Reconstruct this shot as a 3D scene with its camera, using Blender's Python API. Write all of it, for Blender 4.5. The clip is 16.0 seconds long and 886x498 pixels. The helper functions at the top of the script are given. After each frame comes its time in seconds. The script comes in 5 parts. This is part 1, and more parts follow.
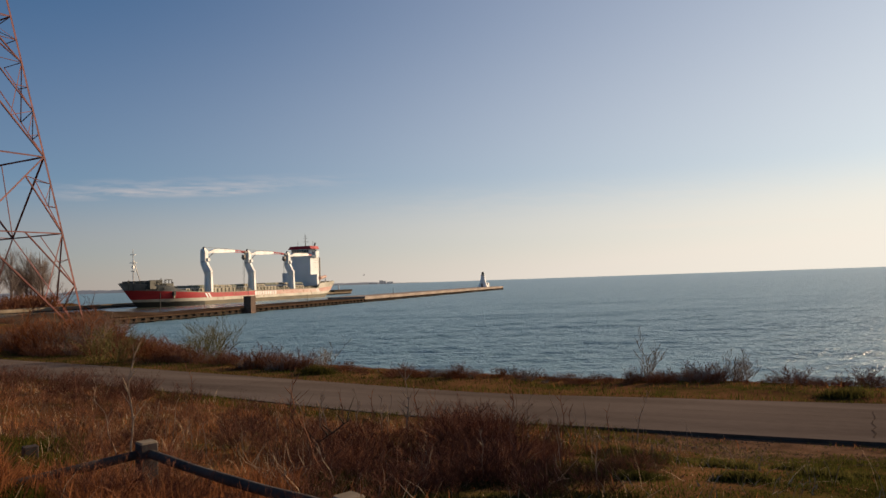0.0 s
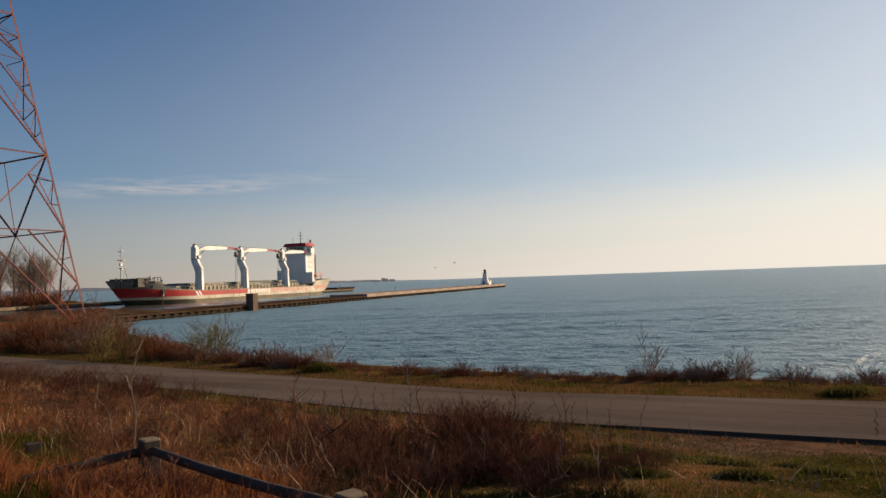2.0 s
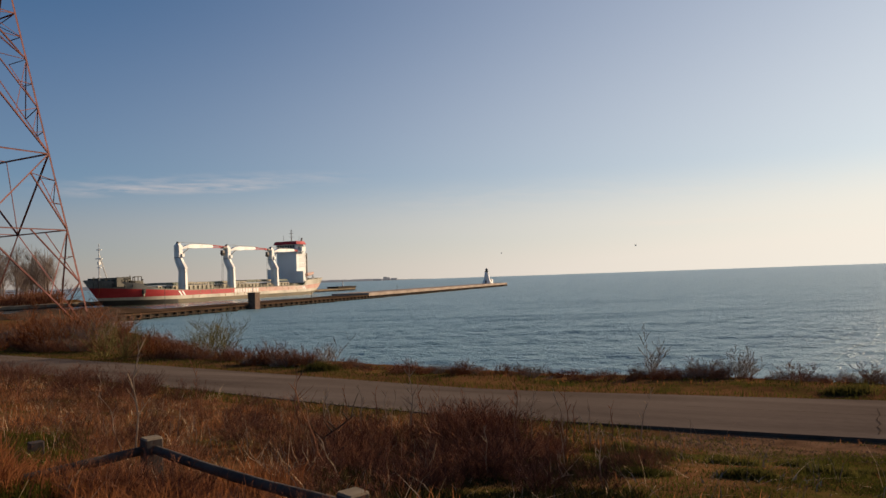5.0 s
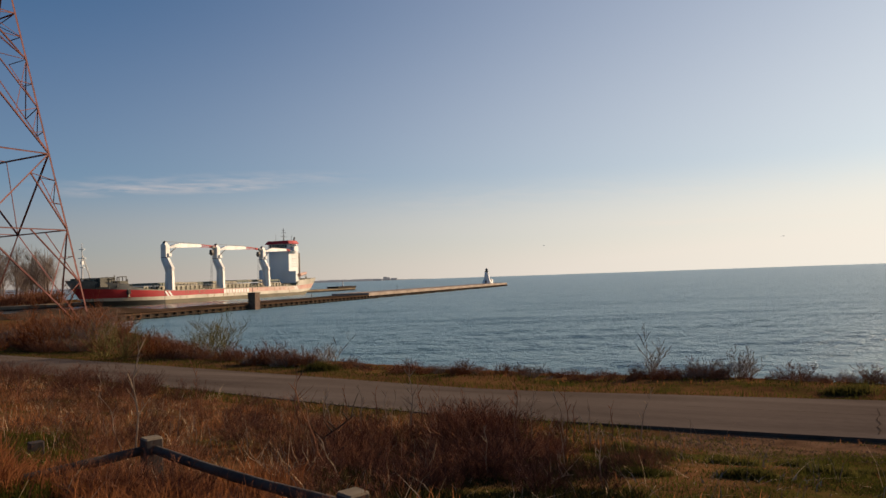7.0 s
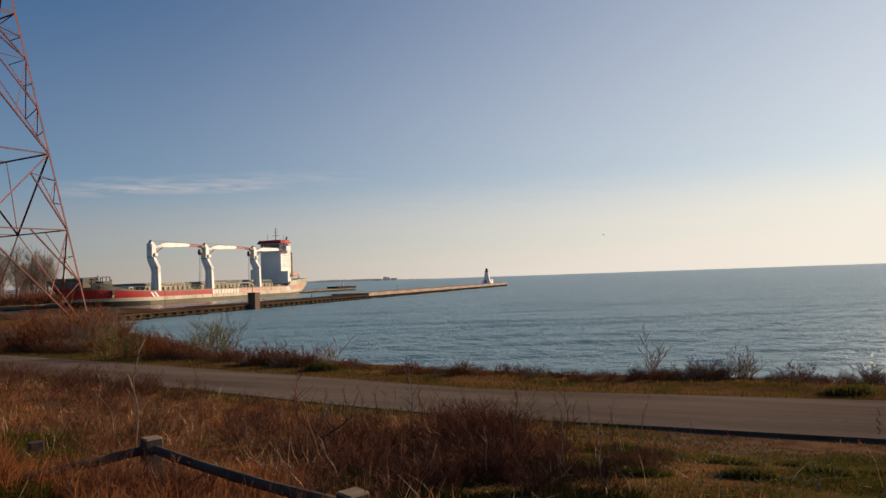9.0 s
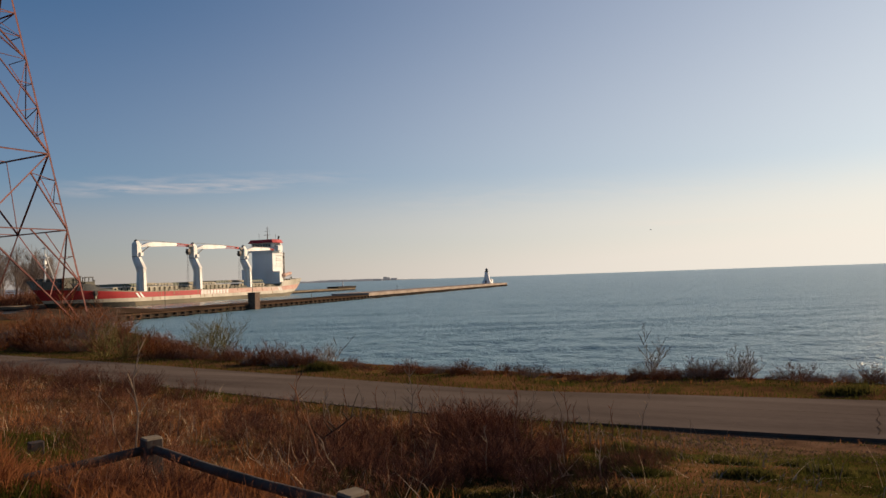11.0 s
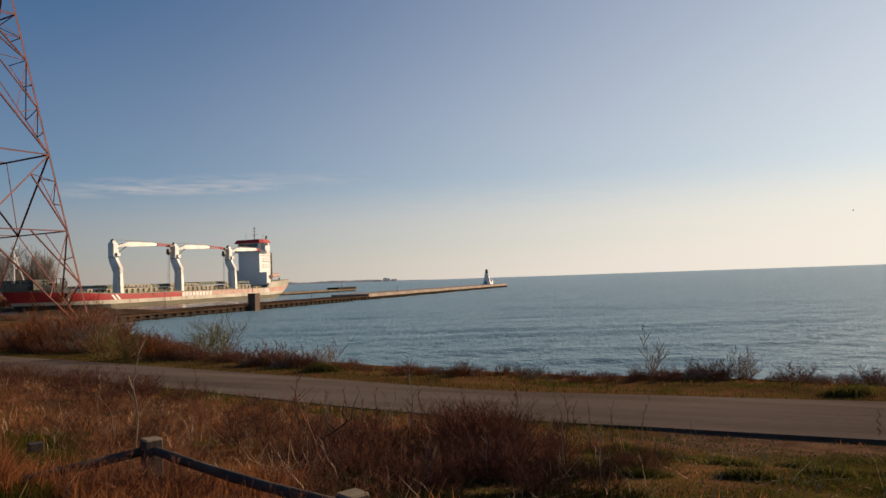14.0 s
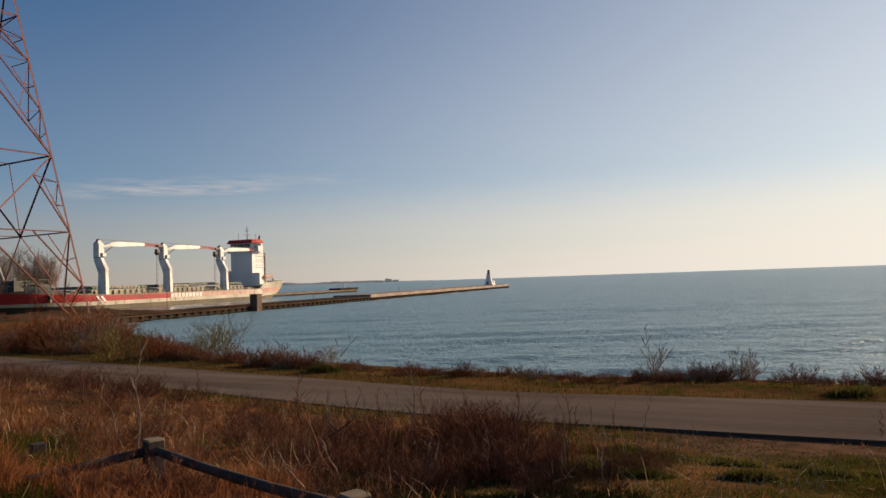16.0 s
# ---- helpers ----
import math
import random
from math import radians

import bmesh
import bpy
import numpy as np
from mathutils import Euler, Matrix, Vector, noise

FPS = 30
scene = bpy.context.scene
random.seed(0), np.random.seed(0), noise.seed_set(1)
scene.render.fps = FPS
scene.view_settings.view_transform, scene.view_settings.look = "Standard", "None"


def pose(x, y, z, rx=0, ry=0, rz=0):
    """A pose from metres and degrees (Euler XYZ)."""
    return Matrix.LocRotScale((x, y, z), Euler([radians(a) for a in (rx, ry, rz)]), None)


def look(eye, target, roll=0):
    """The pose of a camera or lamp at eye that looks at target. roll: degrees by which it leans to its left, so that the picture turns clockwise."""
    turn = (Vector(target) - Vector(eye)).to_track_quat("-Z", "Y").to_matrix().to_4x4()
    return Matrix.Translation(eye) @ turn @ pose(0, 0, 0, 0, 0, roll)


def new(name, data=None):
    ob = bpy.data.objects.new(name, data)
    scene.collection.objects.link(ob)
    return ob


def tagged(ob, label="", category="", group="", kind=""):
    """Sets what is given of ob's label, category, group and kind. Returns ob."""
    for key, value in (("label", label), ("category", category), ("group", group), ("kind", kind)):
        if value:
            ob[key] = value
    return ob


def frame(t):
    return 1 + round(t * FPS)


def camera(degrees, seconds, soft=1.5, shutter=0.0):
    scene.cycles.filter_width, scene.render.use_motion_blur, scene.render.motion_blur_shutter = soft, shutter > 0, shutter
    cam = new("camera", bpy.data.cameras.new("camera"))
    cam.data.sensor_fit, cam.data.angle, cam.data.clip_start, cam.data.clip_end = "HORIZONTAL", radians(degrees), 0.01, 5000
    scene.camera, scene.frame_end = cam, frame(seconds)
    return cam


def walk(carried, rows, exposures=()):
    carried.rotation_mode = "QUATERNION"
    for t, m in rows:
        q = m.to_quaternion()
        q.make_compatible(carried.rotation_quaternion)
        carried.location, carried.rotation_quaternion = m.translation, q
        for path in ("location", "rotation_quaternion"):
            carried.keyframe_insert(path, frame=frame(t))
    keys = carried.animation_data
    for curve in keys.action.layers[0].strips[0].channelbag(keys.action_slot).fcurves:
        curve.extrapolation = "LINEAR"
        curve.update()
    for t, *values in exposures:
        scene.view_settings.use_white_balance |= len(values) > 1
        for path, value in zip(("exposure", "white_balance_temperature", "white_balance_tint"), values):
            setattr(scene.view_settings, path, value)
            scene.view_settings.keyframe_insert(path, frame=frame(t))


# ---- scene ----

# ---------- camera ----------
EYE = (0.0, 0.0, 5.8)
cam = camera(64.0, 16.0)
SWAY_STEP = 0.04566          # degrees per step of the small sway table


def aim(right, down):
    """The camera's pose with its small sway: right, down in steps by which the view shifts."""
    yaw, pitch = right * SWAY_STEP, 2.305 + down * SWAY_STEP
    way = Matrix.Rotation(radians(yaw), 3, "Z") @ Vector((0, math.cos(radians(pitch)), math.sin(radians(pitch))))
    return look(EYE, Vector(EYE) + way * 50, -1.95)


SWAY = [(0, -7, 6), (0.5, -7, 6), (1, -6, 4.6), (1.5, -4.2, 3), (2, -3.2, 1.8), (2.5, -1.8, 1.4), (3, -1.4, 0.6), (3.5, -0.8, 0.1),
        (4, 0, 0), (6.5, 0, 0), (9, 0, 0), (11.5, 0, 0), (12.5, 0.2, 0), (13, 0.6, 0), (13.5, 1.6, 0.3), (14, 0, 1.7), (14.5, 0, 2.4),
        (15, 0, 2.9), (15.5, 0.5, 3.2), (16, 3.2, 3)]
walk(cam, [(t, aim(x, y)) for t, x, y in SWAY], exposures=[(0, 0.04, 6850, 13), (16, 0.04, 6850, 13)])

# ---------- world and sun ----------
SUN_AZ, SUN_EL = 55.0, 17.5      # degrees clockwise from +y, above the horizon
world = bpy.data.worlds.new("sky")
scene.world = world
world.use_nodes = True
wn, wl = world.node_tree.nodes, world.node_tree.links
sky = wn.new("ShaderNodeTexSky")
sky.sky_type, sky.sun_disc = "NISHITA", False
sky.sun_elevation, sky.sun_rotation = radians(SUN_EL), radians(SUN_AZ)
sky.altitude, sky.air_density, sky.dust_density, sky.ozone_density = 80, 0.95, 0.35, 4.2
wn["Background"].inputs["Strength"].default_value = 0.091
# two thin cirrus streaks low in the sky, feathered by a stretched noise
tc = wn.new("ShaderNodeTexCoord")
sep = wn.new("ShaderNodeSeparateXYZ")
wl.new(tc.outputs["Generated"], sep.inputs["Vector"])


def calc(op, *args, clamp=False):
    """A math node on sockets or numbers."""
    q = wn.new("ShaderNodeMath")
    q.operation, q.use_clamp = op, clamp
    for k, v in enumerate(args):
        if isinstance(v, (int, float)):
            q.inputs[k].default_value = v
        else:
            wl.new(v, q.inputs[k])
    return q.outputs[0]


forward = calc("MAXIMUM", sep.outputs["Y"], 0.02)
across, height = calc("DIVIDE", sep.outputs["X"], forward), calc("DIVIDE", sep.outputs["Z"], forward)


def streak(u0, u1, v0, v1, thick, lo, hi, strength, wisps):
    """A ragged band of cloud from (u0, v0) to (u1, v1), soft at both ends."""
    slope = (v1 - v0) / (u1 - u0)
    line = calc("MULTIPLY_ADD", across, slope, v0 - slope * u0)
    off = calc("SUBTRACT", height, line)
    body = calc("SUBTRACT", 1.0, calc("DIVIDE", calc("ABSOLUTE", off), thick), clamp=True)
    mid_, half_ = (u0 + u1) / 2, (u1 - u0) / 2
    ends = calc("MULTIPLY", calc("SUBTRACT", 1.0, calc("DIVIDE", calc("ABSOLUTE", calc("SUBTRACT", across, mid_)), half_), clamp=True), 2.2, clamp=True)
    place = wn.new("ShaderNodeCombineXYZ")
    wl.new(calc("MULTIPLY", calc("MULTIPLY_ADD", height, wisps, across), 16.0), place.inputs[0])
    wl.new(calc("MULTIPLY", height, 110.0), place.inputs[1])
    tex = wn.new("ShaderNodeTexNoise")
    tex.inputs["Scale"].default_value, tex.inputs["Detail"].default_value, tex.inputs["Roughness"].default_value = 1.0, 5.0, 0.6
    wl.new(place.outputs[0], tex.inputs["Vector"])
    rag = wn.new("ShaderNodeMapRange")
    rag.inputs["From Min"].default_value, rag.inputs["From Max"].default_value = lo, hi
    wl.new(tex.outputs["Fac"], rag.inputs["Value"])
    return calc("MULTIPLY", calc("MULTIPLY", calc("MULTIPLY", body, ends), rag.outputs["Result"]), strength)


cloud = calc("ADD", streak(-0.56, -0.20, 0.1385, 0.1385, 0.0100, 0.40, 0.72, 0.72, 5.0), streak(-0.62, -0.08, 0.150, 0.146, 0.014, 0.38, 0.74, 0.36, 3.0))
cloud = calc("ADD", cloud, streak(0.22, 0.64, 0.066, 0.069, 0.006, 0.30, 0.60, 0.5, 0.5))
cloud = calc("ADD", cloud, streak(-0.2, 0.75, 0.10, 0.12, 0.035, 0.42, 0.80, 0.22, 1.0), clamp=True)
cm = wn.new("ShaderNodeMix")
cm.data_type = "RGBA"
cm.inputs["B"].default_value = (7.6, 6.9, 6.7, 1)
wl.new(cloud, cm.inputs["Factor"])
# clear dry air: a deeper, less violet blue
deep = wn.new("ShaderNodeMix")
deep.data_type, deep.blend_type = "RGBA", "MULTIPLY"
deep.inputs["Factor"].default_value, deep.inputs["B"].default_value = 1.0, (0.73, 0.95, 1.02, 1)
wl.new(sky.outputs["Color"], deep.inputs["A"])
wl.new(deep.outputs["Result"], cm.inputs["A"])
haze = wn.new("ShaderNodeValToRGB")
haze.color_ramp.interpolation = "EASE"
for pos, val in ((0.0, 0.72), (0.06, 0.52), (0.15, 0.15), (0.42, 0.0)):
    e_ = haze.color_ramp.elements.new(pos)
    e_.color = (val, val, val, 1)
haze.color_ramp.elements[0].color, haze.color_ramp.elements[-1].color = (0.72, 0.72, 0.72, 1), (0, 0, 0, 1)
hm = wn.new("ShaderNodeMix")
hm.data_type = "RGBA"
# the haze brightens towards the sun and dims on the far side of the sky
toward = calc("ADD", calc("MULTIPLY", sep.outputs["X"], math.sin(radians(SUN_AZ))), calc("MULTIPLY", sep.outputs["Y"], math.cos(radians(SUN_AZ))))
glow, tone = wn.new("ShaderNodeMapRange"), wn.new("ShaderNodeValToRGB")
glow.inputs["From Min"].default_value, glow.inputs["From Max"].default_value = 0.055, 0.925
wl.new(toward, glow.inputs["Value"])
for pos, val in ((0.528, (0.44, 0.363, 0.345)), (0.9625, (0.945, 0.915, 0.825))):
    tone.color_ramp.elements.new(pos).color = (*val, 1)
tone.color_ramp.elements[0].color, tone.color_ramp.elements[-1].color = (0.22, 0.225, 0.25, 1), (1.0, 0.95, 0.84, 1)
wl.new(calc("MULTIPLY_ADD", toward, 0.5, 0.5), tone.inputs["Fac"])
toned = wn.new("ShaderNodeMix")
toned.data_type, toned.blend_type = "RGBA", "MULTIPLY"
toned.inputs["Factor"].default_value, toned.inputs["B"].default_value = 1.0, (10, 10, 10, 1)
wl.new(tone.outputs["Color"], toned.inputs["A"])
wl.new(toned.outputs["Result"], hm.inputs["B"])
wl.new(sep.outputs["Z"], haze.inputs["Fac"])
veil, rise = wn.new("ShaderNodeMath"), wn.new("ShaderNodeMath")
veil.operation, rise.operation = "MULTIPLY_ADD", "POWER"
veil.use_clamp = True
veil.inputs[1].default_value, rise.inputs[1].default_value = 0.43, 1.35
wl.new(glow.outputs["Result"], rise.inputs[0])
wl.new(rise.outputs[0], veil.inputs[0])
wl.new(haze.outputs["Color"], veil.inputs[2])
wl.new(veil.outputs[0], hm.inputs["Factor"])
wl.new(cm.outputs["Result"], hm.inputs["A"])
wl.new(hm.outputs["Result"], wn["Background"].inputs["Color"])

sun = new("sun", bpy.data.lights.new("sun", "SUN"))
sun.data.energy, sun.data.angle, sun.data.color = 6.7, radians(0.6), (1.0, 0.80, 0.56)
az, el = radians(SUN_AZ), radians(SUN_EL)
sun.matrix_world = look(Vector((math.sin(az) * math.cos(el), math.cos(az) * math.cos(el), math.sin(el))) * 200, (0, 0, 0))


# ---------- materials ----------
def mat(name, a, b, scale=3.0, rough=0.8, metal=0.0, bump=0.3, fine=40.0, island=0.0, spec=0.3, dist=0.02, stretch=(1, 1, 1), thin=0.0):
    """A surface between the colours a and b: a coarse noise for stains, a fine one for grain and relief."""
    m = bpy.data.materials.new(name)
    m.use_nodes = True
    n, l = m.node_tree.nodes, m.node_tree.links
    p = n["Principled BSDF"]
    p.inputs["Roughness"].default_value, p.inputs["Metallic"].default_value = rough, metal
    p.inputs["Specular IOR Level"].default_value = spec
    t = n.new("ShaderNodeTexCoord")
    mpn = n.new("ShaderNodeMapping")
    mpn.inputs["Scale"].default_value = stretch
    l.new(t.outputs["Object"], mpn.inputs["Vector"])
    big, small = n.new("ShaderNodeTexNoise"), n.new("ShaderNodeTexNoise")
    big.inputs["Scale"].default_value, big.inputs["Detail"].default_value = scale, 5
    small.inputs["Scale"].default_value, small.inputs["Detail"].default_value = fine, 4
    for q in (big, small):
        l.new(mpn.outputs["Vector"], q.inputs["Vector"])
    add = n.new("ShaderNodeMath")
    add.operation = "MULTIPLY_ADD"
    add.inputs[1].default_value = 0.45
    l.new(small.outputs["Fac"], add.inputs[0])
    l.new(big.outputs["Fac"], add.inputs[2])
    last = add.outputs[0]
    if island:
        geo = n.new("ShaderNodeNewGeometry")
        more = n.new("ShaderNodeMath")
        more.operation = "MULTIPLY_ADD"
        more.inputs[1].default_value = island
        l.new(geo.outputs["Random Per Island"], more.inputs[0])
        l.new(last, more.inputs[2])
        last = more.outputs[0]
    ramp = n.new("ShaderNodeMapRange")
    ramp.inputs["From Min"].default_value, ramp.inputs["From Max"].default_value = 0.45 + island * 0.3, 1.0 + island * 0.7
    l.new(last, ramp.inputs["Value"])
    mix = n.new("ShaderNodeMix")
    mix.data_type = "RGBA"
    mix.inputs["A"].default_value, mix.inputs["B"].default_value = (*a, 1), (*b, 1)
    l.new(ramp.outputs["Result"], mix.inputs["Factor"])
    l.new(mix.outputs["Result"], p.inputs["Base Color"])
    if thin:        # dry blades let some light through
        tr, both = n.new("ShaderNodeBsdfTranslucent"), n.new("ShaderNodeMixShader")
        both.inputs[0].default_value = thin
        l.new(mix.outputs["Result"], tr.inputs["Color"])
        l.new(p.outputs[0], both.inputs[1])
        l.new(tr.outputs[0], both.inputs[2])
        l.new(both.outputs[0], n["Material Output"].inputs["Surface"])
    if bump:
        bp = n.new("ShaderNodeBump")
        bp.inputs["Strength"].default_value, bp.inputs["Distance"].default_value = bump, dist
        l.new(last, bp.inputs["Height"])
        l.new(bp.outputs["Normal"], p.inputs["Normal"])
    return m


M_SOIL = mat("soil_and_thatch", (0.045, 0.022, 0.011), (0.15, 0.072, 0.032), 0.6, 0.95, bump=0.6, fine=9, dist=0.05, spec=0.0)
M_DIRT = mat("bare_gravelly_dirt", (0.036, 0.020, 0.012), (0.16, 0.090, 0.055), 1.6, 0.95, bump=0.7, fine=16, dist=0.03, spec=0.0)
M_ROAD = mat("worn_asphalt", (0.068, 0.050, 0.041), (0.155, 0.119, 0.098), 0.8, 1.0, bump=0.3, fine=30, dist=0.006, spec=0.0)
for q in M_ROAD.node_tree.nodes:
    if q.bl_idname == "ShaderNodeMapping":      # streaks run along the path
        q.vector_type = "TEXTURE"
        q.inputs["Rotation"].default_value = (0, 0, radians(-28))
        q.inputs["Scale"].default_value = (7.0, 0.8, 1)
# shade under the path's edge put into a darker colour; cracks share it
M_ROADSIDE = mat("road_edge_shade_and_crack", (0.04, 0.030, 0.024), (0.085, 0.062, 0.048), 2, 0.95, spec=0.0)
M_CONCRETE = mat("pier_concrete", (0.09, 0.068, 0.046), (0.27, 0.21, 0.15), 0.25, 0.9, bump=0.4, fine=5, spec=0.06)
M_PILE = mat("tarred_timber", (0.025, 0.02, 0.017), (0.08, 0.06, 0.045), 1.0, 0.85, fine=8, spec=0.0)
M_BOXW = mat("brown_timber_cladding", (0.07, 0.04, 0.028), (0.14, 0.085, 0.06), 1.5, 0.85, fine=8)
M_WHITE = mat("chalky_white_paint", (0.58, 0.56, 0.54), (0.75, 0.735, 0.71), 0.12, 0.55, bump=0.15, fine=9)
M_CRANE = mat("crane_white_paint", (0.50, 0.465, 0.43), (0.77, 0.74, 0.69), 0.35, 0.4, bump=0.1, fine=7, spec=0.5)
M_RED = mat("faded_red_paint", (0.25, 0.011, 0.014), (0.47, 0.034, 0.038), 0.12, 0.6, bump=0.1, fine=2.0, stretch=(1, 1, 4))
M_RAIL = mat("stained_bulwark_paint", (0.12, 0.115, 0.08), (0.30, 0.27, 0.20), 0.25, 0.7, fine=2.5)
M_FADED = mat("scuffed_pink_red_paint", (0.36, 0.06, 0.045), (0.56, 0.48, 0.39), 0.07, 0.65, bump=0.1, fine=0.9, stretch=(1, 1, 2))
M_BOOT = mat("black_boot_top", (0.018, 0.017, 0.015), (0.05, 0.045, 0.035), 0.3, 0.6)
M_GREYHULL = mat("pale_grey_hull_paint", (0.28, 0.245, 0.19), (0.60, 0.53, 0.43), 0.10, 0.6, bump=0.1, fine=1.6, stretch=(1, 1, 0.4))
M_BOWGREY = mat("grey_bow_paint", (0.09, 0.09, 0.085), (0.27, 0.26, 0.24), 0.2, 0.6, bump=0.1, fine=2)
M_STREAK = mat("rust_stain", (0.16, 0.07, 0.035), (0.26, 0.15, 0.09), 1.0, 0.8, bump=0, fine=6)
M_OLIVE = mat("slimy_antifouling", (0.055, 0.05, 0.03), (0.16, 0.125, 0.075), 0.12, 0.7, bump=0.2, fine=1.4, stretch=(1, 1, 0.5))
M_DARKGREEN = mat("dark_deck_gear", (0.034, 0.034, 0.028), (0.095, 0.085, 0.066), 0.5, 0.7)
M_DECK = mat("green_deck_paint", (0.11, 0.13, 0.09), (0.20, 0.20, 0.15), 0.4, 0.7)
M_HATCH = mat("hatch_cover_paint", (0.19, 0.165, 0.11), (0.44, 0.39, 0.30), 0.16, 0.7, fine=1.5)
M_GLASS = mat("dark_window_glass", (0.02, 0.025, 0.03), (0.03, 0.035, 0.04), 1, 0.08, bump=0, spec=0.6)
M_STEEL = mat("dark_steel", (0.05, 0.045, 0.04), (0.12, 0.10, 0.09), 2, 0.6, metal=0.3)
M_PYLON = mat("rusty_red_lattice_paint", (0.08, 0.026, 0.022), (0.27, 0.088, 0.066), 0.8, 0.7, bump=0.2, fine=12)


def moss_over(m, colour_a, colour_b, scale, lo, hi):
    """Lay a second pair of colours over a surface in uneven patches."""
    n, l = m.node_tree.nodes, m.node_tree.links
    p = n["Principled BSDF"]
    below = p.inputs["Base Color"].links[0].from_socket
    t = n.new("ShaderNodeTexCoord")
    q, fine_ = n.new("ShaderNodeTexNoise"), n.new("ShaderNodeTexNoise")
    q.inputs["Scale"].default_value, q.inputs["Detail"].default_value, q.inputs["Roughness"].default_value = scale, 8, 0.7
    fine_.inputs["Scale"].default_value, fine_.inputs["Detail"].default_value = 22, 4
    r = n.new("ShaderNodeMapRange")
    r.inputs["From Min"].default_value, r.inputs["From Max"].default_value = lo, hi
    own, mix = n.new("ShaderNodeMix"), n.new("ShaderNodeMix")
    own.data_type = mix.data_type = "RGBA"
    own.inputs["A"].default_value, own.inputs["B"].default_value = (*colour_a, 1), (*colour_b, 1)
    l.new(t.outputs["Object"], q.inputs["Vector"])
    l.new(t.outputs["Object"], fine_.inputs["Vector"])
    l.new(q.outputs["Fac"], r.inputs["Value"])
    l.new(fine_.outputs["Fac"], own.inputs["Factor"])
    l.new(r.outputs["Result"], mix.inputs["Factor"])
    l.new(below, mix.inputs["A"])
    l.new(own.outputs["Result"], mix.inputs["B"])
    l.new(mix.outputs["Result"], p.inputs["Base Color"])


moss_over(M_SOIL, (0.018, 0.020, 0.005), (0.075, 0.062, 0.014), 0.45, 0.50, 0.64)


# ---------- mesh helpers ----------
class Geo:
    """Collects corners and faces, with a material number for each face."""

    def __init__(self):
        self.v, self.f, self.m = [], [], []

    def add(self, verts, faces, m=0):
        k = len(self.v)
        self.v += [tuple(p) for p in verts]
        self.f += [tuple(i + k for i in q) for q in faces]
        self.m += [m] * len(faces)

    def box(self, x0, x1, y0, y1, z0, z1, m=0):
        self.add([(x, y, z) for z in (z0, z1) for y in (y0, y1) for x in (x0, x1)],
                 [(0, 2, 3, 1), (4, 5, 7, 6), (0, 1, 5, 4), (2, 6, 7, 3), (0, 4, 6, 2), (1, 3, 7, 5)], m)

    def tube(self, pts, radii, sides=5, m=0, cap=True):
        """A tapered tube along pts."""
        pts = [Vector(p) for p in pts]
        rings = []
        for i, p in enumerate(pts):
            way = (pts[min(i + 1, len(pts) - 1)] - pts[max(i - 1, 0)])
            way = way.normalized() if way.length > 1e-9 else Vector((0, 0, 1))
            side = way.cross(Vector((0.31, 0.95, 0.05)) if abs(way.z) > 0.9 else Vector((0, 0, 1))).normalized()
            up = side.cross(way)
            r = radii[i] if isinstance(radii, (list, tuple)) else radii
            rings.append([p + (side * math.cos(2 * math.pi * (j + 0.5) / sides) + up * math.sin(2 * math.pi * (j + 0.5) / sides)) * r for j in range(sides)])
        faces = []
        for i in range(len(pts) - 1):
            for j in range(sides):
                k = (j + 1) % sides
                faces.append((i * sides + j, i * sides + k, (i + 1) * sides + k, (i + 1) * sides + j))
        if cap:
            faces += [tuple(reversed(range(sides))), tuple(range((len(pts) - 1) * sides, len(pts) * sides))]
        self.add([q for r in rings for q in r], faces, m)

    def prism(self, outline, z0, z1, m=0, top_scale=1.0, about=(0, 0)):
        n = len(outline)
        lo = [(x, y, z0) for x, y in outline]
        hi = [(about[0] + (x - about[0]) * top_scale, about[1] + (y - about[1]) * top_scale, z1) for x, y in outline]
        self.add(lo + hi, [tuple(reversed(range(n))), tuple(range(n, 2 * n))] + [(i, (i + 1) % n, n + (i + 1) % n, n + i) for i in range(n)], m)

    def mesh(self, name, mats, smooth=False):
        me = bpy.data.meshes.new(name)
        me.from_pydata(self.v, [], self.f)
        for q in mats if isinstance(mats, (list, tuple)) else [mats]:
            me.materials.append(q)
        me.polygons.foreach_set("material_index", self.m)
        if smooth:
            me.polygons.foreach_set("use_smooth", [True] * len(self.f))
        me.update()
        return me


def part(name, geo, mats, parent, label="", at=None, smooth=False):
    ob = new(name, geo.mesh(name, mats, smooth) if isinstance(geo, Geo) else geo)
    ob.parent = parent
    if at is not None:
        ob.matrix_basis = at
    if label:
        tagged(ob, label)
    return ob


def thing(name, geo, mats, label, category, at=None, group="", kind="", smooth=False):
    ob = new(name, geo.mesh(name, mats, smooth) if isinstance(geo, Geo) else geo)
    if at is not None:
        ob.matrix_basis = at
    return tagged(ob, label, category, group, kind)


def empty(name, label, category, at=None, group="", kind=""):
    ob = new(name)
    ob.empty_display_size = 0.2
    if at is not None:
        ob.matrix_basis = at
    return tagged(ob, label, category, group, kind)


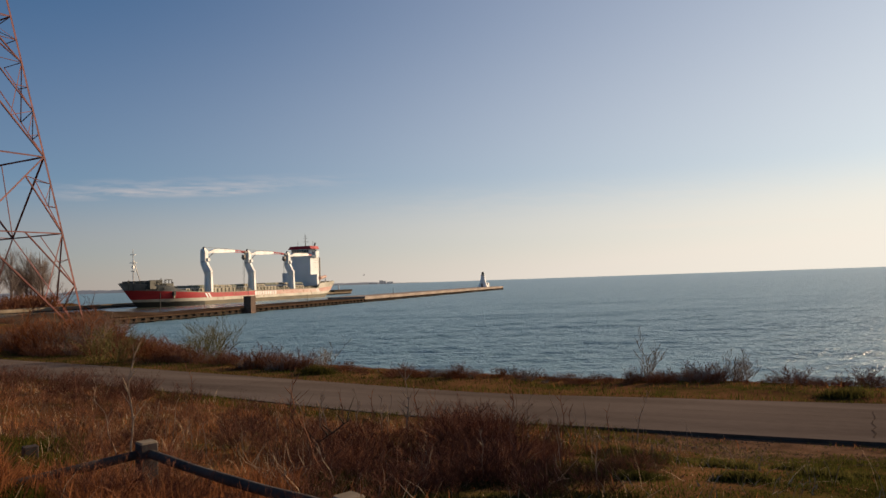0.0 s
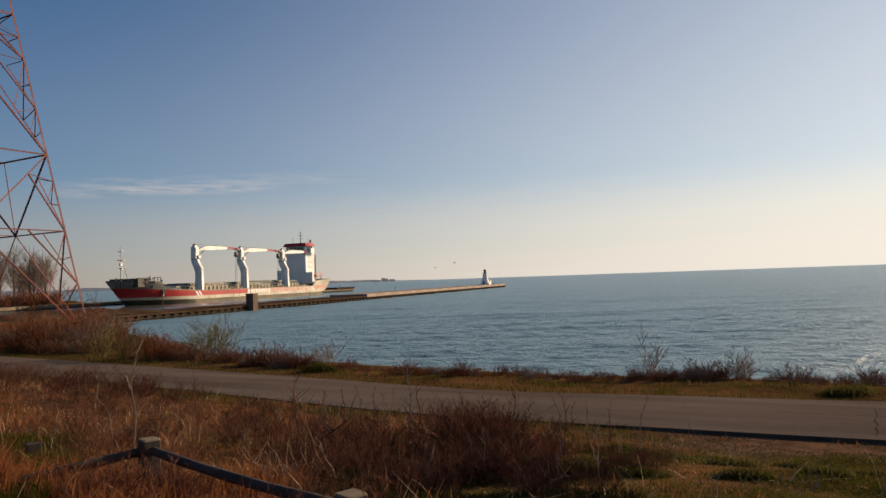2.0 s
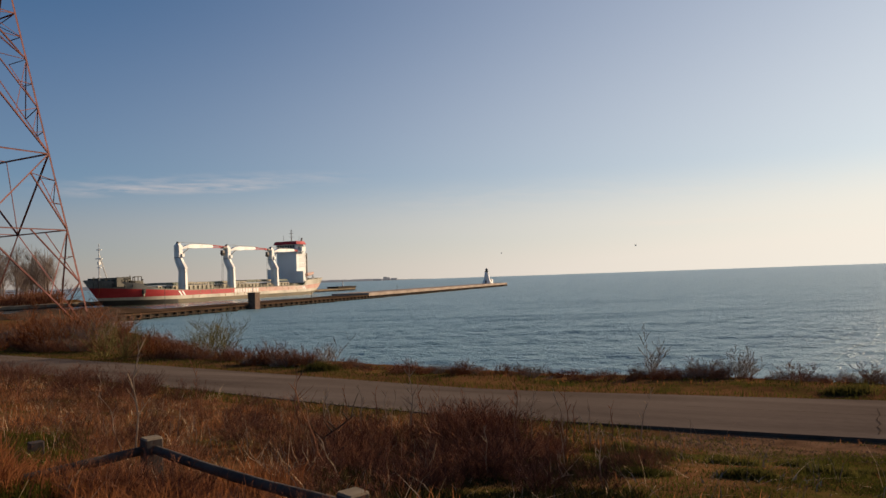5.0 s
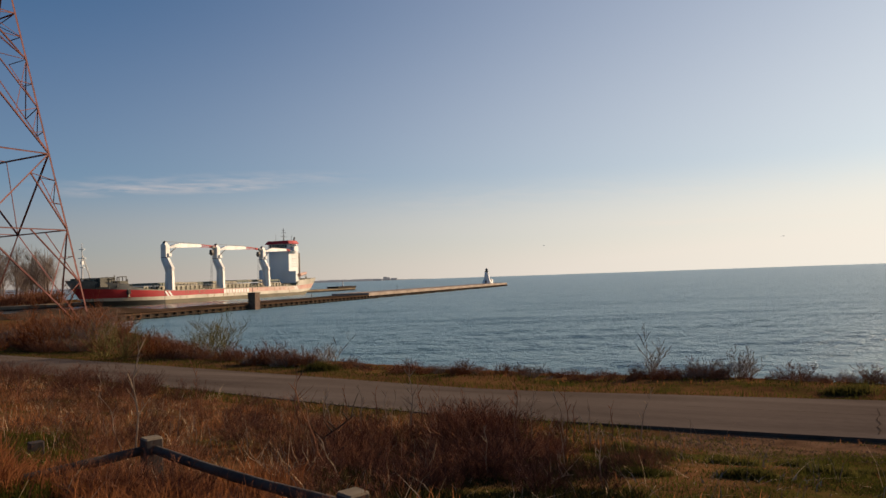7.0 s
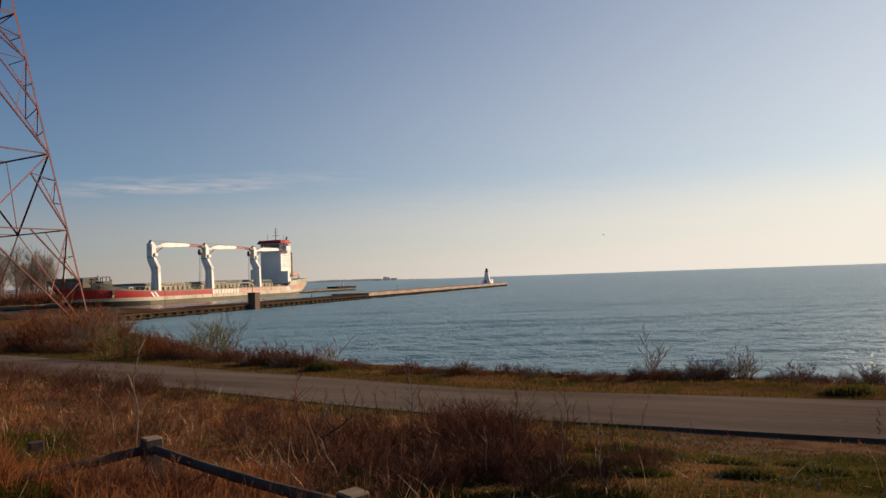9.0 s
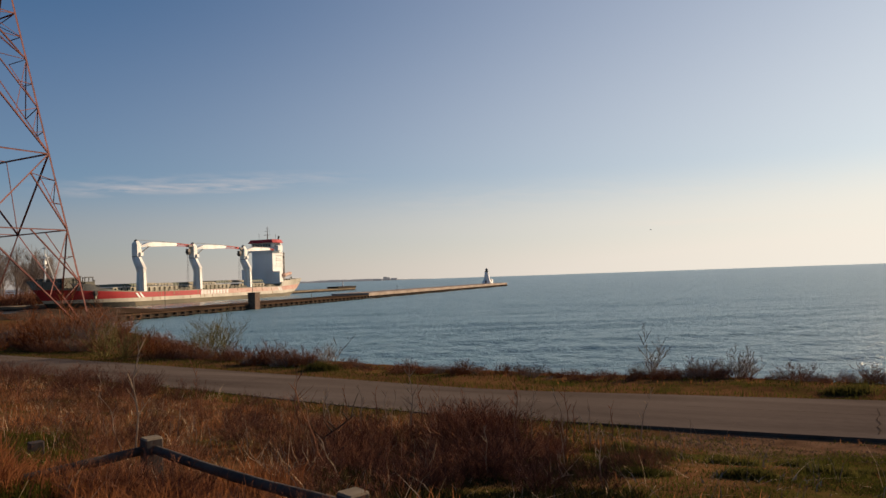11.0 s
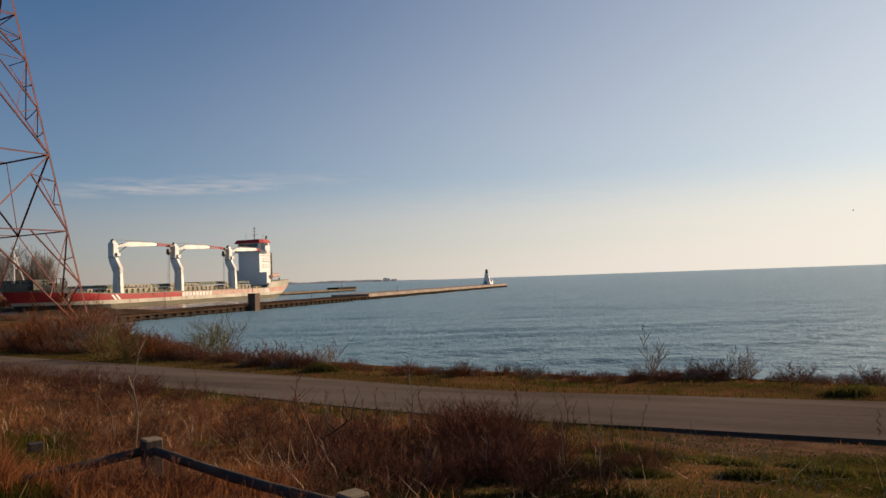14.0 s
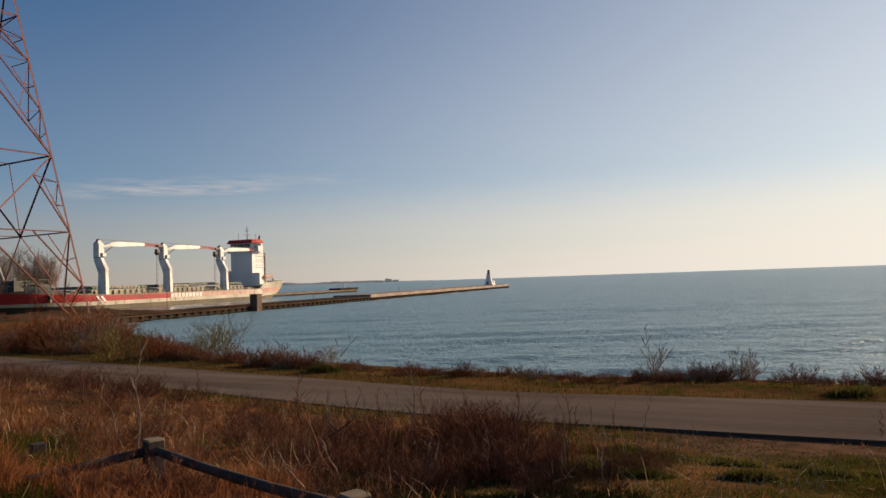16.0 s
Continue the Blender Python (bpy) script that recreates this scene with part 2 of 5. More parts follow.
def fast_mesh(name, verts, quads, material, smooth=True):
    me = bpy.data.meshes.new(name)
    verts, quads = np.asarray(verts, float), np.asarray(quads, int)
    k = quads.shape[1]
    me.vertices.add(len(verts))
    me.vertices.foreach_set("co", verts.ravel())
    me.loops.add(quads.size)
    me.loops.foreach_set("vertex_index", quads.ravel())
    me.polygons.add(len(quads))
    me.polygons.foreach_set("loop_start", np.arange(0, quads.size, k))
    me.polygons.foreach_set("use_smooth", np.full(len(quads), smooth))
    me.update(calc_edges=True)
    me.validate()
    me.materials.append(material)
    return me


def grid_quads(nx, ny):
    i = np.arange((ny - 1) * nx).reshape(ny - 1, nx)[:, :-1].ravel()
    return np.stack([i, i + 1, i + nx + 1, i + nx], 1)


# ---------- the plan: road, shore, ground height ----------
ROAD = np.array([(-150, 44), (-80, 46), (-50, 45), (-34, 41.5), (-21.2, 33.9), (-7.5, 24.6), (0, 19.4), (5.3, 16.8), (9.4, 14.9), (16, 12.0), (30, 6.4), (80, -12.0)], float)
SHORE = np.array([(400, -110), (80, 7.5), (40, 17.2), (25, 22.6), (14.5, 26.8), (5.8, 31.0), (-1.5, 36), (-13, 46), (-21, 58), (-27, 70), (-36, 83), (-50, 95), (-66, 101), (-81.4, 93.1), (-110, 9), (-198, -250)], float)


def smooth_line(p, steps=8):
    out = []
    for i in range(len(p) - 1):
        a, b, c, d = p[max(i - 1, 0)], p[i], p[i + 1], p[min(i + 2, len(p) - 1)]
        for k in range(steps):
            t = k / steps
            out.append(0.5 * (2 * b + (c - a) * t + (2 * a - 5 * b + 4 * c - d) * t * t + (3 * b - a - 3 * c + d) * t ** 3))
    return np.array(out + [p[-1]])


ROAD_LINE, SHORE_LINE = smooth_line(ROAD), smooth_line(SHORE)


def signed(line, x, y):
    """Distance of the points from the line, positive to its left as it runs."""
    x, y = np.asarray(x, float), np.asarray(y, float)
    best, sign = np.full(x.shape, 1e9), np.ones(x.shape)
    for (ax, ay), (bx, by) in zip(line[:-1], line[1:]):
        dx, dy = bx - ax, by - ay
        t = np.clip(((x - ax) * dx + (y - ay) * dy) / (dx * dx + dy * dy), 0, 1)
        ex, ey = x - ax - t * dx, y - ay - t * dy
        d = np.hypot(ex, ey)
        s = np.where(dx * (y - ay) - dy * (x - ax) > 0, 1.0, -1.0)
        nearer = d < best - 1e-9
        best, sign = np.where(nearer, d, best), np.where(nearer, s, sign)
    return best * sign


def lumps(x, y, size, seed=0.0):
    """Cheap smooth unevenness, about -1 to 1."""
    a, b = x / size + seed, y / size - seed * 1.7
    return (np.sin(a * 1.9 + 1.3 * np.sin(b * 1.3)) + np.sin(b * 2.3 + 1.7 * np.sin(a * 0.9 + 2)) + np.sin((a + b) * 1.4 + 0.7)) / 3


ROAD_Z = 2.5
HALF = 1.87


def widening(x):
    """How much wider the path grows on its lake side."""
    return 0.62 * np.clip(np.asarray(x, float) / 10.0, 0, 1.4)


def road_s(x, y):
    """Distance from the path's middle, positive towards the lake, with the widening taken out."""
    d = signed(ROAD_LINE, x, y)
    return np.where(d > 0, d - widening(x) * np.clip(d / HALF, 0, 1), d)


def ground_z(x, y):
    x, y = np.asarray(x, float), np.asarray(y, float)
    s, d = road_s(x, y), signed(SHORE_LINE, x, y)
    near = np.clip((-s - 2.6) / 14.0, 0, 1.6)
    z = ROAD_Z - 0.02 - 0.055 * np.clip((x - 1.5) / 4, 0, 1) + near * 1.9 + lumps(x, y, 2.2) * 0.07 * np.clip((np.abs(s) - 2) / 2, 0, 1) + lumps(x, y, 7, 3) * 0.10 * np.clip((np.abs(s) - 2.5) / 4, 0, 1)
    z = np.where(s > 2, z - np.clip((s - 2) / 6, 0, 1) * 0.25, z)
    bank = d * 0.42 + lumps(x, y, 1.2, 5) * 0.15 - 0.1
    return np.maximum(np.where(bank < z, bank, z), -3.0)


def gz(x, y):
    return float(ground_z(np.array([x]), np.array([y]))[0])


def spaced(lo, hi, fine_lo, fine_hi, step, grow=1.12, cap=400):
    mid = list(np.arange(fine_lo, fine_hi + step / 2, step))
    up, s = [], step
    while (up or mid)[-1] < hi:
        s = min(s * grow, cap)
        up.append((up or mid)[-1] + s)
    down, s = [], step
    while (down or mid)[-1 if down else 0] > lo:
        s = min(s * grow, cap)
        down.append((down[-1] if down else mid[0]) - s)
    return np.array(down[::-1] + mid + up)


# ground sheet
xs, ys = spaced(-2500, 2500, -42, 26, 0.4), spaced(-2500, 420, 2, 60, 0.4)
gx, gy = np.meshgrid(xs, ys)
gzs = ground_z(gx, gy)
ground = thing("ground", fast_mesh("ground", np.stack([gx.ravel(), gy.ravel(), gzs.ravel()], 1), grid_quads(len(xs), len(ys)), M_SOIL),
               None, "brown earth bank covered with dead grass above the lake", "ground", kind="structure")

ground.data.materials.append(M_DIRT)
fx, fy = (gx[:-1, :-1] + 0.2).ravel(), (gy[:-1, :-1] + 0.2).ravel()
fs_ = signed(ROAD_LINE, fx, fy) + 0.5 * lumps(fx, fy, 0.9, 4)
ground.data.polygons.foreach_set("material_index", ((fs_ > -4.6) & (fs_ < -1.2) & (fx > 4.4 + 0.8 * lumps(fx, fy, 1.1, 1)) & (fx < 40)).astype(int))

# road: a slab with real edges
rl = smooth_line(ROAD, 14)
tang = np.gradient(rl, axis=0)
tang /= np.linalg.norm(tang, axis=1)[:, None]
norm = np.stack([-tang[:, 1], tang[:, 0]], 1)
offs = [(-HALF - 0.12, -0.30), (-HALF, 0.0), (-HALF * 0.5, 0.025), (0, 0.035), (HALF * 0.5, 0.025), (HALF, 0.0), (HALF + 0.12, -0.30)]
rv = np.array([[*(p + q * (o + (max(o, 0) / HALF) * float(widening(p[0])))), ROAD_Z + h] for p, q in zip(rl, norm) for o, h in offs])
road_me = fast_mesh("road", rv, grid_quads(len(offs), len(rl)), M_ROAD, smooth=False)
road_me.materials.append(M_ROADSIDE)
road_me.polygons.foreach_set("material_index", [1 if i % 6 in (0, 5) else 0 for i in range(len(road_me.polygons))])
road = thing("road", road_me, None, "narrow worn grey asphalt path along the shore", "path", kind="structure")


def crack(p, q, seed, width=0.03):
    """A wandering dark crack in the asphalt."""
    r = random.Random(seed)
    g = Geo()
    pts = []
    for k in range(13):
        t = k / 12
        pts.append(Vector((p[0] + (q[0] - p[0]) * t + r.uniform(-0.035, 0.035), p[1] + (q[1] - p[1]) * t + r.uniform(-0.035, 0.035), 0)))
    for k in range(12):
        n_ = (pts[k + 1] - pts[k]).normalized().cross(Vector((0, 0, 1))) * width * r.uniform(0.3, 0.8)
        h = []
        for e in (pts[k] - n_, pts[k] + n_, pts[k + 1] + n_, pts[k + 1] - n_):
            o = abs(float(signed(ROAD_LINE, np.array([e.x]), np.array([e.y]))[0]))
            h.append((e.x, e.y, ROAD_Z + 0.005 + 0.035 * max(0.0, 1 - (o / HALF) ** 2)))
        g.add(h, [(0, 1, 2, 3)])
    part("crack", g, M_ROADSIDE, road)


crack((10.2, 17.0), (8.25, 13.75), 1, 0.022)
crack((3.4, 19.3), (2.1, 16.7), 2, 0.02)
crack((-6.0, 25.2), (-7.6, 22.9), 3, 0.02)
crack((5.5, 17.2), (9.6, 15.1), 4, 0.015)

# ---------- water ----------
def water_material(name, layers, relief, rough, colour):
    m = bpy.data.materials.new(name)
    m.use_nodes = True
    n, l = m.node_tree.nodes, m.node_tree.links
    p = n["Principled BSDF"]
    p.inputs["Base Color"].default_value = (*colour, 1)
    p.inputs["Roughness"].default_value, p.inputs["IOR"].default_value = rough, 1.33
    t = n.new("ShaderNodeTexCoord")
    h = None
    for scale, amount, stretch in layers:
        mpn = n.new("ShaderNodeMapping")
        mpn.inputs["Scale"].default_value = stretch
        mpn.inputs["Rotation"].default_value = (0, 0, radians(8))
        q = n.new("ShaderNodeTexNoise")
        q.inputs["Scale"].default_value, q.inputs["Detail"].default_value = scale, 4
        l.new(t.outputs["Object"], mpn.inputs["Vector"])
        l.new(mpn.outputs["Vector"], q.inputs["Vector"])
        k = n.new("ShaderNodeMath")
        k.operation = "MULTIPLY_ADD"
        k.inputs[1].default_value = amount
        l.new(q.outputs["Fac"], k.inputs[0])
        if h:
            l.new(h, k.inputs[2])
        h = k.outputs[0]
    b = n.new("ShaderNodeBump")
    b.inputs["Strength"].default_value, b.inputs["Distance"].default_value = 1.0, relief
    l.new(h, b.inputs["Height"])
    l.new(b.outputs["Normal"], p.inputs["Normal"])
    return m


M_WATER = water_material("lake_water", ((0.8, 0.20, (0.4, 1, 1)), (3.0, 0.8, (0.7, 1, 1)), (8.0, 0.35, (0.8, 1, 1)), (0.10, 0.4, (0.45, 1, 1))), 0.22, 0.32, (0.152, 0.25, 0.282))
M_CALM = water_material("sheltered_canal_water", ((0.9, 0.5, (0.6, 1, 1)), (3.0, 0.5, (0.6, 1, 1)), (8.0, 0.3, (0.8, 1, 1))), 0.07, 0.20, (0.045, 0.048, 0.036))
wx, wy = spaced(-5200, 5200, -50, 62, 0.36, 1.035), spaced(-300, 4930, 24, 84, 0.21, 1.022)
ax, ay = np.meshgrid(wx, wy)
rng = np.random.RandomState(4)
wz = np.zeros(ax.shape)
reach = np.hypot(ax, ay)
for k in range(44):
    if k < 18:      # wind ripples, crossing one another
        length, slope, spread, fade = 0.62 * 1.085 ** k, 0.082, 0.5, 110
    elif k < 32:    # short waves
        length, slope, spread, fade = 2.8 * 1.08 ** (k - 18), 0.022, 0.25, 110
    else:           # long low swell in lines along the shore
        length, slope, spread, fade = rng.uniform(4, 11), 0.030, 0.04, 150
    turn = rng.normal(0.06, spread)
    phase = (ax * math.sin(turn) + ay * math.cos(turn)) * 2 * math.pi / length + rng.uniform(0, 6.28) + (0.9 if k < 32 else 0.5) * np.sin(ax / (length * 2.3) + k) + 0.5 * np.sin(ay / (length * 3.1) + 2 * k)
    gust = 0.65 + 0.5 * lumps(ax, ay * 2.0, length * 6, k * 0.7)
    wz += slope * length / (2 * math.pi) * np.clip(1.3 - reach / (length * fade), 0, 1) * gust * np.sin(phase)
water = thing("water", fast_mesh("water", np.stack([ax.ravel(), ay.ravel(), wz.ravel()], 1), grid_quads(len(wx), len(wy)), M_WATER),
              None, "rippled blue-green lake water reaching the horizon", "lake", kind="structure")

# ---------- the canal's axes ----------
PHI = radians(18.754)
ALONG, ACROSS = Vector((math.sin(PHI), math.cos(PHI), 0)), Vector((-math.cos(PHI), math.sin(PHI), 0))


def canal(a, c, z=0.0):
    """A pose at a metres along the canal and c across from the eye, y along it and x towards the eye."""
    p = ALONG * a + ACROSS * c
    return pose(p.x, p.y, z, 0, 0, -math.degrees(PHI))


# sheltered water between the piers
g = Geo()
g.add([(-89, -120, 0.24), (-2, -120, 0.24), (-2, 112, 0.24), (-89, 112, 0.24)], [(0, 1, 2, 3)])
thing("water", g, M_CALM, "calm dark canal water between the two piers", "canal water", canal(98, 105), kind="structure")

# ---------- piers ----------
def pier(name, a0, a1, front, width, top, label, step=2.4, deck=M_CONCRETE, thick=0.35):
    """A timber-faced pier: concrete deck slabs on a row of piles, local y along it, x towards the eye."""
    ob = empty(name, label, "pier", canal(a0, front))
    length = a1 - a0
    core = Geo()
    core.box(-width, -0.35, 0, length, -3, top - thick)
    part("core", core, M_PILE, ob)
    slab = Geo()
    bay = length / round(length / 12)
    slab.box(-width, 0, 0.02, bay - 0.04, top - thick, top)
    me = slab.mesh("slab", deck)
    for k in range(round(length / 12)):
        part("slab", me, None, ob, at=pose(0, k * bay, 0.03 * math.sin(k * 2.3)))
    pile = Geo()
    pile.tube([(0, 0, -3), (0, 0, top - thick - 0.01)], 0.42, 7)
    pm = pile.mesh("pier_post", M_PILE)
    for k in range(min(int(length / step), 150)):
        part("pier_post", pm, None, ob, at=pose(-0.25, (k + 0.5) * step, 0.0, 0, 0, k * 37))
    waler = Geo()
    waler.box(-0.1, 0.12, 0, length, 0.25, 0.42)
    part("waler", waler, M_PILE, ob)
    return ob


M_OUTER = mat("pale_pier_concrete", (0.20, 0.15, 0.115), (0.42, 0.33, 0.27), 0.25, 0.9, bump=0.4, fine=5, spec=0.06)
M_WORN = mat("dirt_covered_pier_deck", (0.030, 0.020, 0.014), (0.095, 0.058, 0.038), 0.2, 0.95, bump=0.4, fine=4, spec=0.0)
south_pier = pier("pier", 62, 202, 93.5, 13.0, 1.22, "old dirt-covered pier on a row of dark timber piles", deck=M_WORN)
outer_pier = pier("pier", 202, 384, 93.5, 13.0, 1.8, "long concrete-topped outer pier reaching into the lake", step=1.3, deck=M_OUTER, thick=0.95)
north_pier = pier("pier", 40, 400, 194.0, 8.0, 1.5, "distant low harbour pier on dark piles", thick=0.9)

# earth heaped over the root of the old pier
def mound():
    u, v = np.meshgrid(np.linspace(0, 1, 15), np.linspace(0, 1, 40))
    hx, hy = 0.1 - 12.5 * u, -30 + 92 * v
    edge = np.sin(np.pi * np.clip(u, 0.02, 0.98)) ** 0.6 * (0.12 + 0.88 * np.clip((0.93 - v) * 5, 0, 1)) * np.clip((1 - v) * 12, 0, 1)
    hz = 1.15 + edge * (1.45 + 0.35 * lumps(hx, hy, 3.0, 2) + 0.25 * lumps(hx, hy, 1.2, 7))
    thing("mound", fast_mesh("mound", np.stack([hx.ravel(), hy.ravel(), hz.ravel()], 1), grid_quads(15, 40), M_WORN), None,
          "brown earth and dead grass heaped over the pier's root", "mound", canal(62, 93.5))


mound()
# low dark head of the far pier with its small light
head = empty("cribwork", "low dark cribwork at the far pier's end with a small beacon", "pier", canal(376, 193.4, 0))
g = Geo()
g.box(-7.5, -0.2, 0, 24, 1.5, 2.4)
g.box(-7.9, 0.1, -0.4, 24.4, 2.4, 2.6)
part("crib", g, M_PILE, head)
g = Geo()
g.tube([(-3, 11, 2.5), (-3, 11, 5.6)], [0.5, 0.35], 8)
part("beacon", g, M_WHITE, head)
# thin poles on the near pier
for a, c, h in ((114, 96.5, 4.2), (141.5, 95.0, 4.4), (176, 99, 2.2), (236, 98, 2.0)):
    g = Geo()
    g.tube([(0, 0, 0), (0, 0, h)], [0.07, 0.05], 6)
    g.box(-0.12, 0.12, -0.12, 0.12, 0, 0.15)
    thing("pole", g, M_STEEL, "thin dark steel pole standing on the pier", "pole", canal(a, c, 1.22 if a < 202 else 1.8), group="pier poles")

# square timber-clad crib at the pier's edge
crib = empty("dolphin", "square brown timber-clad mooring block at the pier's edge", "mooring block", canal(139.0, 93.0))
g = Geo()
g.box(-0.95, 0.95, -0.95, 0.95, -3, 3.7)
part("cladding", g, M_BOXW, crib)
g = Geo()
g.box(-1.05, 1.05, -1.05, 1.05, 3.7, 3.88)
part("cap", g, M_BOXW, crib)


# ---------- lighthouse ----------
def lighthouse():
    ob = empty("lighthouse", "white flared lighthouse tower at the end of the pier", "lighthouse", canal(371.0, 101.5, 1.82))
    n = 8
    prof = [(2.6, 0), (2.5, 0.5), (1.95, 1.6), (1.55, 2.9), (1.25, 4.4), (1.02, 6.2)]
    g = Geo()
    vs = [(r * math.cos(2 * math.pi * (j + 0.5) / n), r * math.sin(2 * math.pi * (j + 0.5) / n), z) for r, z in prof for j in range(n)]
    g.add(vs, [(i * n + j, i * n + (j + 1) % n, (i + 1) * n + (j + 1) % n, (i + 1) * n + j) for i in range(len(prof) - 1) for j in range(n)])
    part("tower", g, M_WHITE, ob)
    g = Geo()
    g.prism([(1.15 * math.cos(k * math.pi / 4), 1.15 * math.sin(k * math.pi / 4)) for k in range(8)], 6.2, 6.38)
    part("gallery", g, M_STEEL, ob)
    g = Geo()
    g.prism([(0.72 * math.cos(k * math.pi / 4), 0.72 * math.sin(k * math.pi / 4)) for k in range(8)], 6.38, 7.6)
    part("lantern", g, M_GLASS, ob)
    g = Geo()
    g.prism([(0.9 * math.cos(k * math.pi / 4), 0.9 * math.sin(k * math.pi / 4)) for k in range(8)], 7.6, 8.25, top_scale=0.15)
    part("roof", g, M_STEEL, ob)
    g = Geo()
    g.box(-0.35, 0.35, -2.48, -1.7, 0.1, 1.7)
    part("door", g, M_STEEL, ob)
    for z in (2.6, 4.4):
        g = Geo()
        g.box(0.8, 1.52 - z * 0.09, -0.22, 0.22, z, z + 0.7)
        part("window", g, M_GLASS, ob)
    g = Geo()
    g.box(-0.2, 2.2, 1.9, 4.6, 0, 1.9)
    g.prism([(-0.35, 1.75), (2.35, 1.75), (2.35, 4.75), (-0.35, 4.75)], 1.9, 2.5, top_scale=0.3, about=(1.0, 3.25))
    part("porch", g, M_WHITE, ob, "small white porch at the foot")
    return ob


lighthouse()


# ---------- ship ----------
def bow_tip(k):
    """How far forward the raked stem reaches at the height k, 0 at the waterline and 1 at the rail."""
    return -27.0 - 8.0 * max(0.0, k) ** 0.8


def half_beam(y, k):
    """Half width of the hull y metres aft of the first crane, at the height k."""
    full = 10.5
    if y < 0:
        t = max(0.0, min(1.0, (y - bow_tip(k)) / (0 - bow_tip(k))))
        return full * (1 - (1 - t) ** (1.9 + 1.1 * k)) ** (1.0 - 0.35 * k)
    if y > 84:
        t = (y - 84) / 18.0
        return full * (1 - (0.52 - 0.40 * k) * min(1.0, t) ** 1.6)
    return full


def rail_z(y):
    """Height of the rail over the water: the raised forecastle, the low waist, the poop."""
    for (y0, z0), (y1, z1) in zip(RAIL, RAIL[1:]):
        if y <= y1:
            return z0 + (z1 - z0) * max(0.0, y - y0) / (y1 - y0)
    return RAIL[-1][1]


RAIL = [(-35, 8.7), (-28, 7.9), (-21, 7.3), (-19, 6.3), (-15, 5.6), (-10, 5.1), (0, 4.65), (80, 4.6), (84, 6.9), (102, 7.8)]


def stern_reach(z):
    """How much of the poop's overhang is left at the height z above the water."""
    return max(0.30, min(1.0, 0.42 + 0.155 * z))


def cargo_ship():
    ob = empty("cargo_ship", "red and grey cargo ship under way with three white cranes", "ship")
    ys_ = list(np.arange(-35.0, 0, 0.7)) + list(np.arange(0, 80, 4.0)) + list(np.arange(80, 102.5, 1.1)) + [102.0]
    g = Geo()
    for sgn in (1, -1):
        cols = []
        for y in ys_:
            top = rail_z(y)
            lift = 0.0 if y > 5 else ((5 - y) / 38) ** 1.4
            aft = max(0.0, (y - 80) / 22)
            b = [-2.5, 0.0, 1.45 + 0.6 * lift + 0.5 * aft, 2.7 + 0.2 * lift + 0.5 * aft, 4.35 + 1.7 * lift + 0.9 * aft, max(top, 4.5 + 1.75 * lift + 1.0 * aft)]
            col = []
            for z in b:
                k = max(0.0, z / 9.0)
                yy = bow_tip(k) * (y / -35.0) if y < 0 else y if y < 80 else 80 + (y - 80) * stern_reach(z)
                col.append((sgn * half_beam(yy, k) * (1.0 if z >= 0 else 0.93), yy, z))
            cols.append(col)
        n = len(cols[0])
        vs = [p for c in cols for p in c]
        for r, mm in enumerate((0, 0, 1, 2, 3)):
            fs = []
            for i in range(len(cols) - 1):
                q = (i * n + r, (i + 1) * n + r, (i + 1) * n + r + 1, i * n + r + 1)
                fs.append(q if sgn > 0 else tuple(reversed(q)))
            cut = next(i for i, y in enumerate(ys_) if y >= 26)
            fore = next(i for i, y in enumerate(ys_) if y >= -6)
            if mm == 2:
                g.add(vs, fs[:cut], 2)
                g.add(vs, fs[cut:], 4)
            elif mm == 3:
                bow = next(i for i, y in enumerate(ys_) if y >= -15)
                g.add(vs, fs[:bow], 3)
                poop = next(i for i, y in enumerate(ys_) if y >= 82)
                g.add(vs, fs[bow:poop], 6)
                g.add(vs, fs[poop:], 1)
            elif mm == 0:
                g.add(vs, fs[:fore], 5)
                g.add(vs, fs[fore:], 0)
            else:
                g.add(vs, fs, mm)
    b = [-2.5, 0.0, 1.75, 3.2, 5.25, 7.8]
    for r, mm in enumerate((0, 1, 4, 6, 6)):
        (lo, y0), (hi, y1) = [(half_beam(80 + 22 * stern_reach(z), max(0, z / 9)) * (0.93 if z < 0 else 1), 80 + 22 * stern_reach(z)) for z in b[r:r + 2]]
        g.add([(-lo, y0, b[r]), (lo, y0, b[r]), (hi, y1, b[r + 1]), (-hi, y1, b[r + 1])], [(1, 0, 3, 2)], (0, 0, 1, 4, 6)[r])
    part("hull", g, [M_OLIVE, M_GREYHULL, M_RED, M_BOWGREY, M_FADED, M_BOOT, M_RAIL], ob, "faded red band over grey, weed-stained below")
    # decks
    g = Geo()
    row = [y for y in ys_ if -32.5 <= y <= -18]
    vs = [(s * half_beam(y, 0.8) * 0.97, y, 6.4) for y in row for s in (-1, 1)]
    g.add(vs, [(2 * i, 2 * i + 1, 2 * i + 3, 2 * i + 2) for i in range(len(row) - 1)])
    g.box(-8.0, 8.0, -18.5, -17.9, 3.0, 6.4)
    part("forecastle_deck", g, M_DECK, ob)
    g = Geo()
    g.box(-7.8, 7.8, -17.9, -6, 3.3, 3.6)
    g.box(-10.2, 10.2, -6, 82, 3.3, 3.6)
    part("main_deck", g, M_DECK, ob)
    g = Geo()
    g.box(-8.6, 8.6, 83, 101.0, 6.1, 6.3)
    g.box(-10.0, 10.0, 82.6, 83, 3.3, 6.3)
    part("poop_deck", g, M_DECK, ob)
    # hatch coaming and covers
    g = Geo()
    g.box(-8.2, 5.6, -9, 76, 3.6, 6.2)
